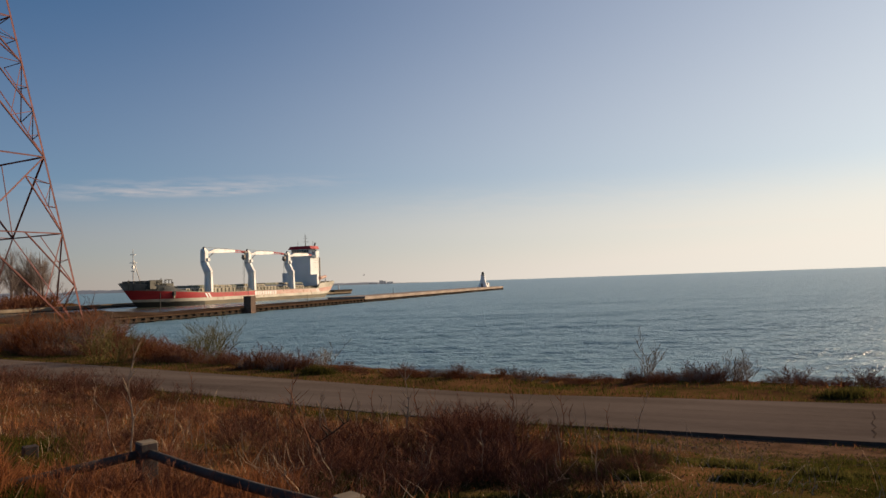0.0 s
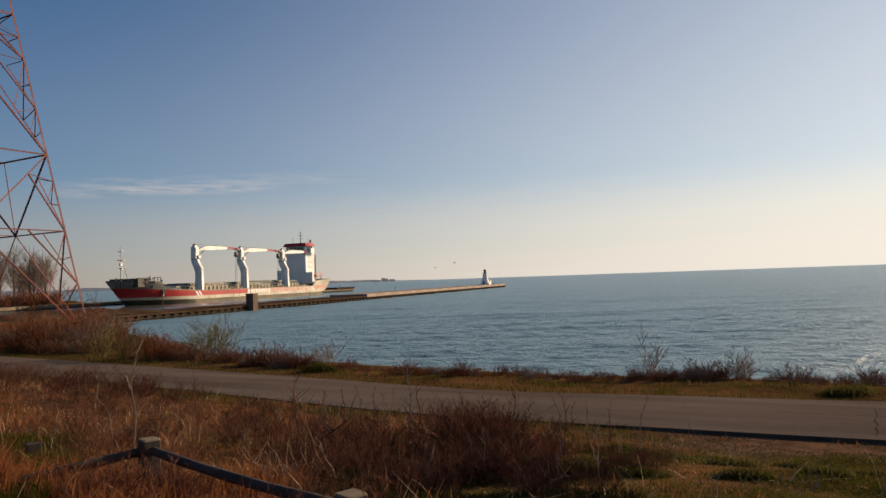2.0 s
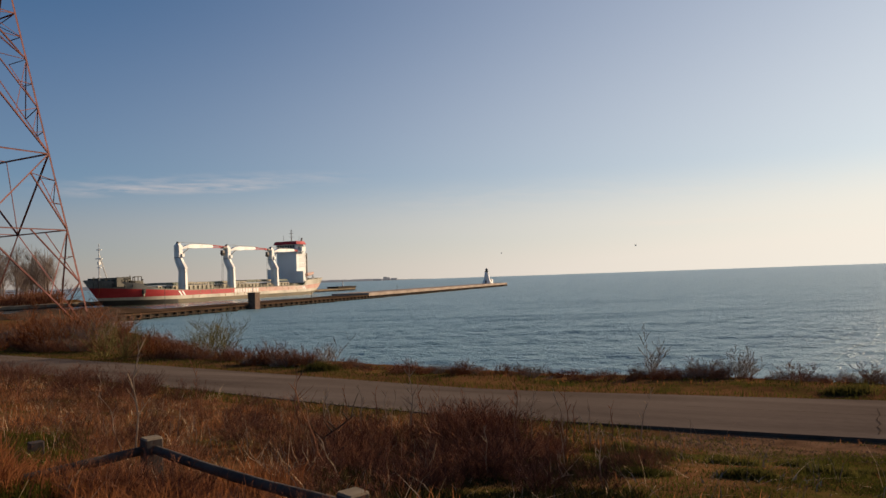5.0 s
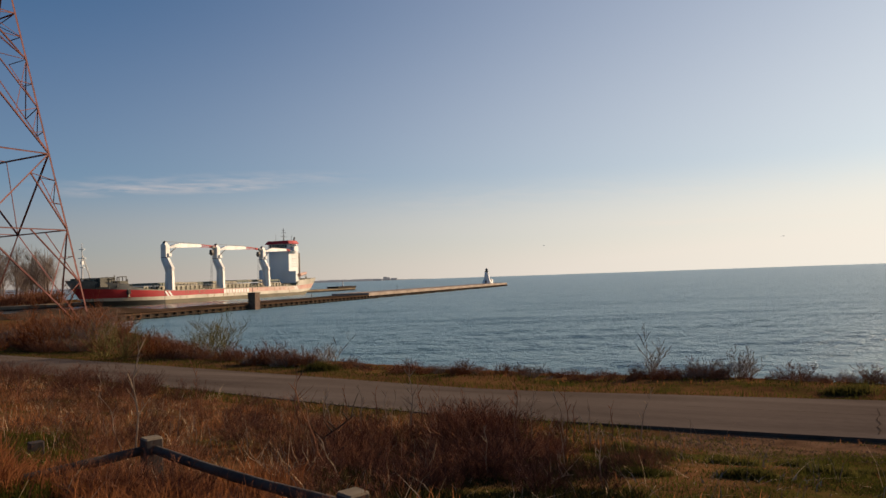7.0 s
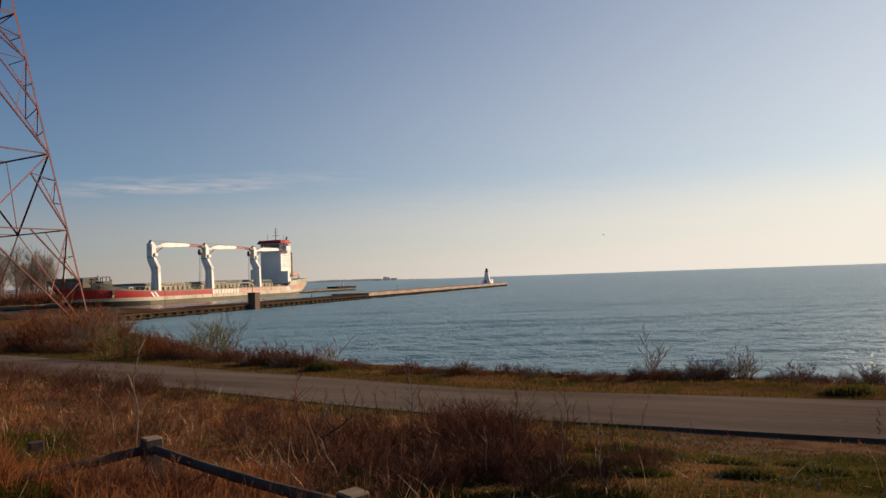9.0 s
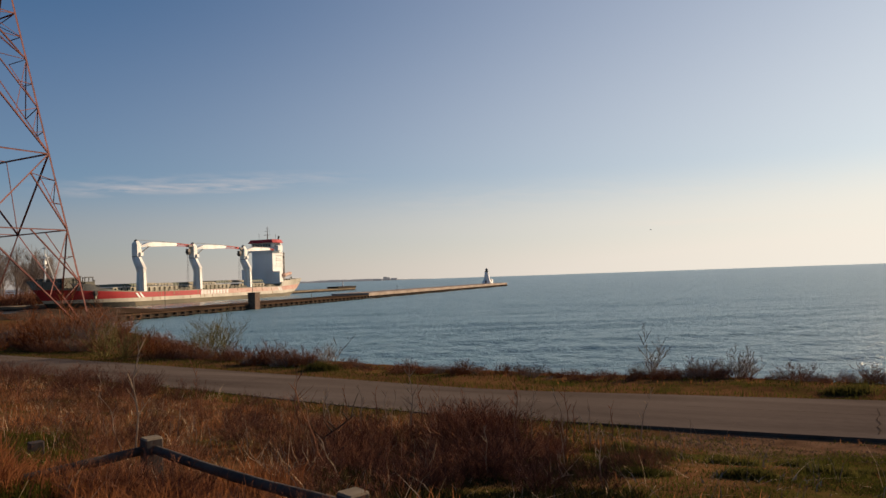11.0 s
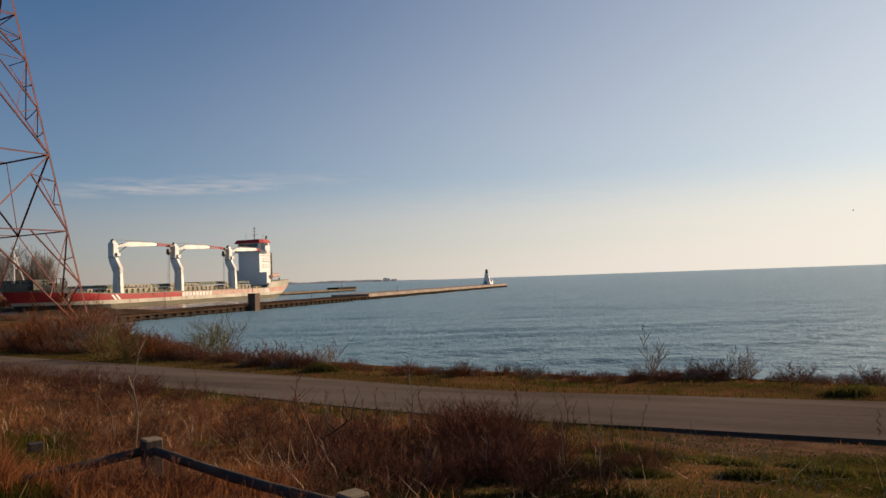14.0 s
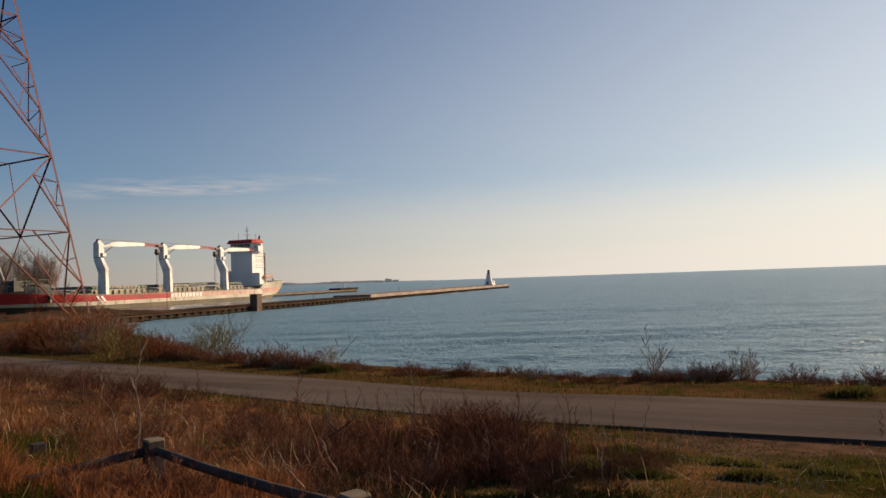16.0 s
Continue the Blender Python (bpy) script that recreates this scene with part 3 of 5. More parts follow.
    part("hatch_coaming", g, M_HATCH, ob)
    cover = Geo()
    cover.box(-8.4, 5.8, 0.1, 7.9, 5.92, 6.5)
    cover.box(-8.0, 5.4, 0.3, 7.7, 6.5, 6.75)
    for q in range(5):
        cover.box(5.8, 5.95, 0.5 + q * 1.55, 0.75 + q * 1.55, 5.7, 6.6)
    cme = cover.mesh("hatch_cover", M_HATCH)
    dark = cme.copy()
    dark.materials[0] = M_DECK
    for k in range(10):
        part("hatch_cover", cme if k % 3 else dark, None, ob, at=pose(0, -5.5 + k * 8.05, 0.5 + 0.3 * (k > 5) + 0.12 * (k % 3 == 1)))
    # bulwark stays, posts and deck clutter along the rail
    stay = Geo()
    stay.box(9.9, 10.15, -0.09, 0.09, 3.6, 4.5)
    sme = stay.mesh("bulwark_stay", M_GREYHULL)
    for k in range(40):
        part("bulwark_stay", sme, None, ob, at=pose(0, -7 + 2.2 * k, 0))
    rs = random.Random(5)
    for k in range(14):
        b = Geo()
        h = rs.uniform(0.5, 1.7)
        b.box(-0.6, 0.6, -0.9, 0.9, 0, h * 0.7)
        b.box(-0.35, 0.35, -0.5, 0.5, h * 0.7, h)
        part("deck_locker", b, (M_DECK, M_HATCH, M_STEEL)[k % 3], ob, at=pose(8.3, -6 + k * 6.2 + rs.uniform(-1.5, 1.5), 3.6 + 0.5 * rs.random()))
    # white diagonal marks and the row of hull lettering as plain bars
    for y0 in (-3.3, -1.6, 80.2, 81.6):
        m_ = Geo()
        x = 10.53
        m_.add([(x, y0, 2.72), (x, y0 + 0.9, 2.72), (x, y0 - 0.6, 4.33), (x, y0 - 1.5, 4.33)], [(0, 1, 2, 3)])
        part("hull_stripe", m_, M_WHITE, ob)
    for k in range(9):
        m_ = Geo()
        y0 = 27.6 + k * 1.86
        m_.box(10.5, 10.55, y0, y0 + 1.35, 2.78, 4.18)
        part("lettering_bar", m_, M_CRANE, ob)
    # rusty streaks under the freeing ports, rubbing strake
    for k in range(26):
        m_ = Geo()
        y0, z1 = rs.uniform(2, 78), rs.choice((2.68, 4.3))
        m_.box(10.5, 10.515, y0, y0 + rs.uniform(0.12, 0.4), z1 - rs.uniform(0.6, 1.6), z1)
        part("rust_streak", m_, M_STREAK, ob)
    m_ = Geo()
    m_.box(10.48, 10.62, -2, 80, 1.38, 1.52)
    part("rubbing_strake", m_, M_OLIVE, ob)
    # pipes, coaming stays and ladders between the rail and the hatch
    for z, x_ in ((4.9, 9.6), (5.3, 9.2)):
        m_ = Geo()
        m_.tube([(x_, 4, z), (x_, 40, z + 0.15), (x_, 78, z)], 0.07, 5)
        part("hand_rail", m_, M_HATCH, ob)
    post = Geo()
    post.tube([(9.6, 0, 3.6), (9.6, 0, 5.0)], 0.05, 4)
    pme = post.mesh("stanchion", M_HATCH)
    for k in range(36):
        part("stanchion", pme, None, ob, at=pose(0, 4 + k * 2.1, 0))
    cs = Geo()
    cs.box(5.6, 6.0, -0.12, 0.12, 3.6, 5.9)
    csm = cs.mesh("coaming_stay", M_OLIVE)
    for k in range(34):
        part("coaming_stay", csm, None, ob, at=pose(0, -8 + k * 2.5, 0))
    return ob


def add_cranes(ob):
    for idx, y in enumerate((0.0, 28.28, 59.5)):
        ped = Geo()
        secs = [(8.7, 1.78, 3.6), (8.7, 1.5, 11.0), (8.55, 1.78, 12.4), (7.3, 1.62, 14.8), (6.9, 1.5, 15.9)]
        n = 8
        vs = [(cx + r * math.cos(2 * math.pi * (j + 0.5) / n), r * math.sin(2 * math.pi * (j + 0.5) / n), z) for cx, r, z in secs for j in range(n)]
        ped.add(vs, [(i * n + j, i * n + (j + 1) % n, (i + 1) * n + (j + 1) % n, (i + 1) * n + j) for i in range(len(secs) - 1) for j in range(n)] + [tuple(range(4 * n, 5 * n))])
        p = part("crane_pedestal", ped, M_CRANE, ob, "white crane pedestal with a bent neck", at=pose(0, y, 0))
        h = Geo()
        h.prism([(-1.1, -0.9), (-0.8, -1.2), (0.8, -1.2), (1.1, -0.9), (1.1, 0.95), (-1.1, 0.95)], 16.05, 20.3)
        h.prism([(-0.9, -1.0), (0.9, -1.0), (0.9, 0.8), (-0.9, 0.8)], 20.3, 21.2, top_scale=0.55)
        h.box(-0.4, 0.4, 0.8, 1.9, 17.4, 18.5)
        part("crane_house", h, M_CRANE, p, at=pose(6.9, 0, 0))
        r = Geo()
        r.prism([(1.45 * math.cos(k * math.pi / 6), 1.45 * math.sin(k * math.pi / 6)) for k in range(12)], 15.85, 16.1)
        part("slewing_ring", r, M_STEEL, p, at=pose(6.9, 0, 0))
        L = 27.0 if idx < 2 else 22.0
        b = Geo()
        sl = [(1.6, 19.4, 0.25, 0.3), (4.5, 20.1, 0.65, 0.6), (7, 20.3, 0.7, 0.78), (17.0, 20.6, 0.6, 0.55), (19.0, 20.6, 0.5, 0.42)]
        vs = [(sx * w, yy, zz + sz * hh) for yy, zz, w, hh in sl for sx, sz in ((-1, -1), (1, -1), (1, 1), (-1, 1))]
        fs = [(i * 4 + j, i * 4 + (j + 1) % 4, i * 4 + 4 + (j + 1) % 4, i * 4 + 4 + j) for i in range(len(sl) - 1) for j in range(4)]
        b.add(vs, fs + [(0, 1, 2, 3), (19, 18, 17, 16)])
        boom = part("boom", b, M_CRANE, p, at=pose(6.9, 0, 0))
        t = Geo()
        for sx in (-0.5, 0.5):
            for sz in (-0.4, 0.4):
                t.tube([(sx, 19.0, 20.6 + sz), (sx * 0.7, L, 20.5 + sz * 0.5)], 0.12, 4)
        for q in range(7):
            y0, y1 = 19 + (L - 19) * q / 7, 19 + (L - 19) * (q + 1) / 7
            for sx in (-0.45, 0.45):
                t.tube([(sx, y0, 20.25), (sx, y1, 20.9)], 0.07, 4)
        t.box(-0.45, 0.45, L - 0.6, L + 0.5, 20.1, 20.9)
        part("boom_tip", t, M_RED, p, "red lattice boom tip", at=pose(6.9, 0, 0))
        s_ = Geo()
        s_.tube([(0, 1.25, 16.9), (0, 5.6, 19.5)], 0.16, 6)
        part("luffing_ram", s_, M_STEEL, p, at=pose(6.9, 0, 0))
        # machinery cap, cab, ladder and luffing wires
        d_ = Geo()
        d_.tube([(0, -0.2, 21.0), (0, -0.2, 21.5), (0, -0.1, 21.7)], [0.55, 0.5, 0.2], 8)
        part("machinery_cap", d_, M_STEEL, p, at=pose(6.9, 0, 0))
        c_ = Geo()
        c_.box(1.05, 1.6, 0.1, 1.4, 16.3, 17.4)
        part("operator_cab", c_, M_CRANE, p, at=pose(6.9, 0, 0))
        c_ = Geo()
        for dx in (-0.25, 0.25):
            c_.tube([(dx, 0.2, 21.5), (dx * 1.5, 12, 21.45), (dx, L, 20.9)], 0.05, 4)
        part("luffing_wire", c_, M_STEEL, p, at=pose(6.9, 0, 0))
        c_ = Geo()
        for dx in (-0.2, 0.2):
            c_.tube([(10.25, dx - 0.6, 4.0), (10.05, dx - 0.6, 11.4)], 0.05, 4)
        for q in range(9):
            c_.tube([(10.2, -0.8, 4.4 + q * 0.8), (10.2, -0.4, 4.4 + q * 0.8)], 0.035, 4)
        part("ladder", c_, M_STEEL, p)
        if idx:
            hb = Geo()
            hb.box(-0.5, 0.5, -3.4, -2.1, 18.2, 19.3)
            hb.box(-0.8, 0.8, -3.2, -1.3, 20.0, 20.7)
            hb.prism([(-0.4, -3.1), (0.4, -3.1), (0.4, -2.4), (-0.4, -2.4)], 17.2, 18.2, top_scale=2.0, about=(0, -2.75))
            part("hook_block", hb, M_STEEL, p, at=pose(6.9, 0, 0))
            c_ = Geo()
            for dx in (-0.3, 0.3):
                c_.tube([(dx, -2.75, 17.3), (dx, -3.2, 6.8)], 0.05, 4)
            part("cable", c_, M_STEEL, p, at=pose(6.9, 0, 0))


def add_house(ob):
    g = Geo()
    g.box(-4.2, 6.2, 82, 90.5, 5.7, 19.6)
    house = part("deckhouse", g, M_WHITE, ob, "tall white accommodation block")
    g = Geo()
    g.box(-8.6, -4.25, 80.5, 90, 4.2, 12.2)
    part("side_block", g, M_WHITE, ob)
    g = Geo()
    g.box(6.2, 9.6, 82.05, 83.5, 5.7, 11.1)
    g.box(6.2, 7.4, 83.5, 88.0, 5.7, 8.6)
    part("lower_tier", g, M_WHITE, ob)
    g = Geo()
    g.box(-5.6, 7.4, 81.4, 88, 19.6, 21.0)
    g.box(7.4, 8.6, 83, 86.5, 20.2, 22.4)
    part("bridge_deck", g, M_WHITE, ob)
    g = Geo()
    g.prism([(-4.2, 81.8), (5.9, 81.8), (6.7, 83), (6.7, 87.5), (-4.8, 87.5), (-4.8, 83)], 21.0, 23.6)
    wheel = part("wheelhouse", g, M_WHITE, ob)
    win = Geo()
    win.box(0, 1.16, 0, 0.08, 0, 1.5)
    wme = win.mesh("window", M_GLASS)
    for k in range(7):
        part("window", wme, None, wheel, at=pose(-3.7 + k * 1.33, 81.70, 21.8))
    for k in range(4):
        part("window", wme, None, wheel, at=pose(6.78, 83.1 + k * 1.2, 21.8, 0, 0, 90))
    g = Geo()
    g.prism([(-5.5, 81.0), (7.1, 81.0), (7.9, 84), (7.9, 88.5), (-5.9, 88.5), (-5.9, 84)], 23.6, 25.1, top_scale=0.86, about=(1.4, 85))
    part("bridge_roof", g, M_RED, ob, "red wheelhouse roof")
    g = Geo()
    g.tube([(2.0, 85, 24.9), (2.0, 85, 31.0)], [0.22, 0.1], 6)
    for z, w in ((27.2, 1.6), (28.9, 1.2), (30.0, 0.7)):
        g.box(2 - w, 2 + w, 84.92, 85.08, z, z + 0.14)
    part("radar_mast", g, M_STEEL, ob)
    for x_, y_, z_ in ((-1.6, 84, 28.0), (5.5, 86, 27.5)):
        g = Geo()
        g.tube([(x_, y_, 24.8), (x_, y_, z_)], 0.07, 5)
        part("aerial", g, M_STEEL, ob)
    g = Geo()
    g.prism([(2.2, 88.6), (4.9, 88.6), (4.9, 92.0), (2.2, 92.0)], 5.7, 24.0, top_scale=0.9, about=(3.5, 90.3))
    part("funnel", g, M_WHITE, ob)
    for lv in range(3):
        g = Geo()
        z_ = 13.4 + lv * 2.4
        g.box(6.2, 6.6, 84.4, 90.4, z_, z_ + 0.1)
        for q in range(6):
            g.tube([(6.56, 84.6 + q * 1.1, z_), (6.56, 84.6 + q * 1.1, z_ + 1.0)], 0.04, 4)
        g.tube([(6.56, 84.6, z_ + 1.0), (6.56, 90.2, z_ + 1.0)], 0.05, 4)
        part("side_gallery", g, M_WHITE, ob)
        for q in range(3):
            g = Geo()
            g.box(6.2, 6.23, 85.0 + q * 2.0, 85.35 + q * 2.0, z_ + 1.0, z_ + 1.35)
            part("porthole", g, M_GLASS, ob)
    for q in range(4):
        g = Geo()
        g.tube([(8.6, 95.0 + q * 1.6, 5.7), (8.6, 95.0 + q * 1.6, 7.9)], 0.05, 4)
        if q < 3:
            g.tube([(8.6, 95.0 + q * 1.6, 7.85), (8.6, 96.6 + q * 1.6, 7.85)], 0.05, 4)
        part("stern_rail", g, M_WHITE, ob)
    g = Geo()
    g.tube([(7.6, 88.6, 9.3), (7.6, 94.4, 10.1)], [0.9, 0.7], 8)
    part("lifeboat", g, M_FADED, ob, "faded orange lifeboat")
    g = Geo()
    g.tube([(7.6, 88.0, 5.7), (7.6, 89.0, 8.6)], 0.15, 5)
    g.tube([(7.6, 94.0, 5.7), (7.6, 94.0, 9.4)], 0.15, 5)
    part("davit", g, M_WHITE, ob)
    g = Geo()
    for q in range(9):
        g.box(6.35, 6.55, 90.9, 91.4, 7.2 + q * 1.4, 8.2 + q * 1.4)
    g.box(6.15, 6.35, 90.5, 91.5, 5.7, 19.6)
    part("stair_tower", g, M_STEEL, ob)
    g = Geo()
    g.tube([(3.8, 90.4, 23.9), (4.1, 91.0, 27.0)], 0.42, 8)
    part("exhaust_pipe", g, M_STEEL, ob)
    # stern gear
    rs = random.Random(9)
    for k in range(7):
        g = Geo()
        h = rs.uniform(2.0, 3.6)
        g.box(-0.6, 0.6, -0.5, 0.5, 0, h * 0.6)
        g.tube([(0, 0, h * 0.5), (0.2, 0.1, h)], 0.18, 6)
        part("winch", g, (M_HATCH, M_STEEL, M_GREYHULL)[k % 3], ob, at=pose(rs.uniform(2, 7.5), 94 + k * 1.0, 5.7))
    # foremast and forecastle gear
    g = Geo()
    g.tube([(0, -29.0, 6.4), (0, -29.0, 20.2)], [0.32, 0.12], 6)
    g.tube([(0, -28.8, 16.6), (0.6, -25.3, 6.4)], 0.2, 5)
    for z, w in ((15.4, 1.3), (18.2, 0.9), (12.6, 0.8)):
        g.box(-w, w, -29.25, -28.75, z, z + 0.25)
    g.box(-0.3, 0.3, -29.4, -28.6, 13.6, 14.6)
    part("foremast", g, M_CRANE, ob)
    g = Geo()
    g.box(-5.2, 6.6, -28.6, -23.6, 6.4, 9.3)
    g.box(-6.5, 7.8, -22.0, -18.4, 6.4, 8.2)
    for y_ in (-21.8, -20.3, -18.8):
        g.tube([(7.4, y_, 8.1), (7.4, y_, 9.6)], 0.14, 5)
    g.tube([(7.4, -21.9, 9.5), (7.4, -18.6, 9.5)], 0.14, 5)
    part("breakwater", g, M_DARKGREEN, ob)
    for k in range(6):
        g = Geo()
        g.box(-0.7, 0.7, -0.5, 0.5, 0, 0.9 + 0.4 * (k % 2))
        g.tube([(-0.8, 0, 0.9), (0.8, 0, 0.9)], 0.4, 8)
        part("mooring_winch", g, M_DARKGREEN, ob, at=pose(6.4 - 0.9 * k, -19.2 - 3.4 * (k % 2), 6.4 + (1.8 if k % 2 else 0)))
    for k, (x_, y_, h_) in enumerate(((3.2, -31.0, 10.3), (5.8, -27.6, 10.2), (7.6, -24.0, 10.0), (8.6, -21.6, 10.4), (4.4, -19.0, 10.9), (8.4, -17.2, 9.6), (2.0, -32.0, 10.4))):
        g = Geo()
        g.tube([(0, 0, 5.9), (0, 0, h_ - 1.4), (0.2, 0, h_ - 1.0)], [0.16, 0.16, 0.34], 7)
        part("ventilator", g, (M_DARKGREEN, M_STEEL)[k % 2], ob, at=pose(x_ * 0.88, y_ - 1.2, 0))
    g = Geo()
    for k in range(13):
        y_ = -32 + k * 1.15
        g.tube([(half_beam(y_, 0.95) * 0.97, y_, rail_z(y_)), (half_beam(y_, 0.95) * 0.97, y_, rail_z(y_) + 0.75)], 0.05, 4)
    for k in range(12):
        y_, n_ = -32 + k * 1.15, -32 + (k + 1) * 1.15
        g.tube([(half_beam(y_, 0.95) * 0.97, y_, rail_z(y_) + 0.75), (half_beam(n_, 0.95) * 0.97, n_, rail_z(n_) + 0.75)], 0.045, 4)
    part("railing", g, M_RAIL, ob)
    g = Geo()
    g.tube([(half_beam(-18.6, 0.55) - 0.3, -18.6, 5.4), (half_beam(-18.4, 0.45) + 0.1, -18.4, 3.9)], [0.9, 0.7], 6)
    part("anchor", g, M_STEEL, ob)


ship = cargo_ship()
add_cranes(ship)
add_house(ship)


# ---------- lattice tower ----------
def lattice_tower():
    cx, cy, base = -41.6, 57.2, 1.6
    ob = empty("lattice_tower", "tall rusty red steel lattice transmission tower on the bank", "pylon", pose(cx, cy, base))
    a, b = Vector((-0.487, -0.873, 0)), Vector((-0.873, 0.487, 0))
    corners = [(-1, -1), (1, -1), (1, 1), (-1, 1)]

    def at(i, z):
        hw = 7.2 - 0.145 * (z - 10.9)
        p = (a * corners[i % 4][0] + b * corners[i % 4][1]) * hw
        return Vector((p.x, p.y, z - base))

    def mid(i, z):
        return (at(i, z) + at(i + 1, z)) / 2

    def member(name, p, q, w, axes=None):
        g_ = Geo()
        way = (q - p).normalized()
        w *= 0.72
        side_ = way.cross(Vector((0, 0, 1))).normalized()
        up = side_.cross(way)
        if axes:
            side_, up = axes
        else:       # one flange lies in the tower's face, the other points into the tower
            face_n = a if abs(way.dot(a)) < abs(way.dot(b)) else b
            up = face_n * (-1 if ((p + q) / 2).dot(face_n) > 0 else 1)
            side_ = way.cross(up).normalized()
        # an angle section: two thin flanges
        for u, v in ((side_, up), (up, side_)):
            t_ = w * 0.14
            vs = [e - (u + v) * w * 0.4 + u * (w * k) + v * (t_ * j) for e in (p, q) for k, j in ((0, 0), (1, 0), (1, 1), (0, 1))]
            g_.add(vs, [(0, 1, 5, 4), (1, 2, 6, 5), (2, 3, 7, 6), (3, 0, 4, 7), (3, 2, 1, 0), (4, 5, 6, 7)])
        part(name, g_, M_PYLON, ob)

    for i in range(4):
        zs = [1.6, 10.9, 17.4, 25.4, 33.0, 40.0, 46.0, 52.0]
        for z0, z1 in zip(zs, zs[1:]):
            member("leg", at(i, z0), at(i, z1), 0.21, (-a * corners[i][0], -b * corners[i][1]))
        for z, w in ((10.9, 0.14), (17.4, 0.17), (29.3, 0.13), (40.0, 0.15), (52.0, 0.15)):
            member("crossbeam", at(i, z), at(i + 1, z), w)
        runs = [(10.9, 1.6), (10.9, 17.4), (25.4, 17.4), (25.4, 33.0), (40.0, 33.0), (40.0, 46.0), (52, 46.0)]
        for zm, zc in runs:
            for c in (i, i + 1):
                member("brace", mid(i, zm), at(c, zc), 0.16)
                # redundant struts between the leg and the brace
                if zm == 10.9 and zc == 17.4:
                    n1 = mid(i, zm).lerp(at(c, zc), 0.72)
                    member("strut", n1, at(c, 10.9), 0.14)
                    member("strut", n1, at(c, 15.1), 0.08)
                    n2 = n1.lerp(at(c, 10.9), 0.5)
                    member("strut", n2, at(c, 13.1), 0.07)
                    member("strut", n2, at(c, 15.1), 0.07)
                elif zm == 10.9:
                    n1 = mid(i, zm).lerp(at(c, zc), 0.60)
                    member("strut", n1, at(c, 10.9), 0.13)
                    n2 = at(c, 10.9).lerp(mid(i, zm), 0.44)
                    member("strut", n2, at(c, 6.45), 0.14)
                    n3 = mid(i, zm).lerp(at(c, zc), 0.68)
                    member("strut", n3, at(c, 6.45), 0.10)
                    n4 = n2.lerp(at(c, 6.45), 0.55)
                    member("strut", n4, at(c, 8.7), 0.06)
                elif zm == 25.4 and zc == 17.4:
                    n1 = at(c, zc).lerp(mid(i, zm), 0.40)
                    n2 = at(c, zc).lerp(mid(i, zm), 0.20)
                    member("strut", n1, at(c, 21.3), 0.08)
                    member("strut", n2, at(c, 21.3), 0.08)
                    member("strut", n2, at(c, 19.3), 0.07)
                    n3 = at(c, 25.4).lerp(mid(i, zm), 0.5)
                    member("strut", n3, at(c, 21.3), 0.12)
                    member("strut", n1, at(c, 25.4), 0.09)
                    member("strut", at(c, 21.3).lerp(n3, 0.5), at(c, 23.3), 0.08)
                    member("strut", n3, at(c, 25.4), 0.07)
                elif zm == 25.4:
                    n1 = mid(i, zm).lerp(at(c, zc), 0.45)
                    member("brace", n1, at(c, 25.4), 0.13)
                    member("strut", n1, at(c, 29.3), 0.08)
                    member("strut", at(c, 25.4).lerp(n1, 0.55), at(c, 27.3), 0.08)
                    member("strut", at(c, 27.3), n1, 0.07)
                    member("strut", mid(i, 29.3), at(c, 25.4), 0.09)
                else:
                    for f0, f1 in ((0.33, 0.36), (0.66, 0.70)):
                        q0 = at(c, zc + (zm - zc) * f0)
                        q1 = at(c, zc).lerp(mid(i, zm), f1)
                        member("strut", q0, q1, 0.07)
                        member("strut", q1, at(c, zc + (zm - zc) * min(1.0, f0 + 0.34)), 0.065)
        member("strut", mid(i, 17.4), mid(i, 10.9), 0.08)
    for z in (10.9, 17.4, 29.3):
        for i in range(2):
            member("strut", mid(i, z), mid(i + 2, z), 0.1)
            member("strut", mid(i, z), mid(i + 1, z), 0.1)
    for i in range(4):
        g_ = Geo()
        p = at(i, 1.6)
        g_.box(p.x - 0.6, p.x + 0.6, p.y - 0.6, p.y + 0.6, -1.2, 0.5)
        part("footing", g_, M_CONCRETE, ob)
    return ob


lattice_tower()

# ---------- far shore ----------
# distance haze painted as a pale base colour and a weak glow
M_FAR = mat("haze_tinted_glowing_shore", (0.13, 0.13, 0.13), (0.20, 0.195, 0.19), 0.004, 1.0, bump=0)
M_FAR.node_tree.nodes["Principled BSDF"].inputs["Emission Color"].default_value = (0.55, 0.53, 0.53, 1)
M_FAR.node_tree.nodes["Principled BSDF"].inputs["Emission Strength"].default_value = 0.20


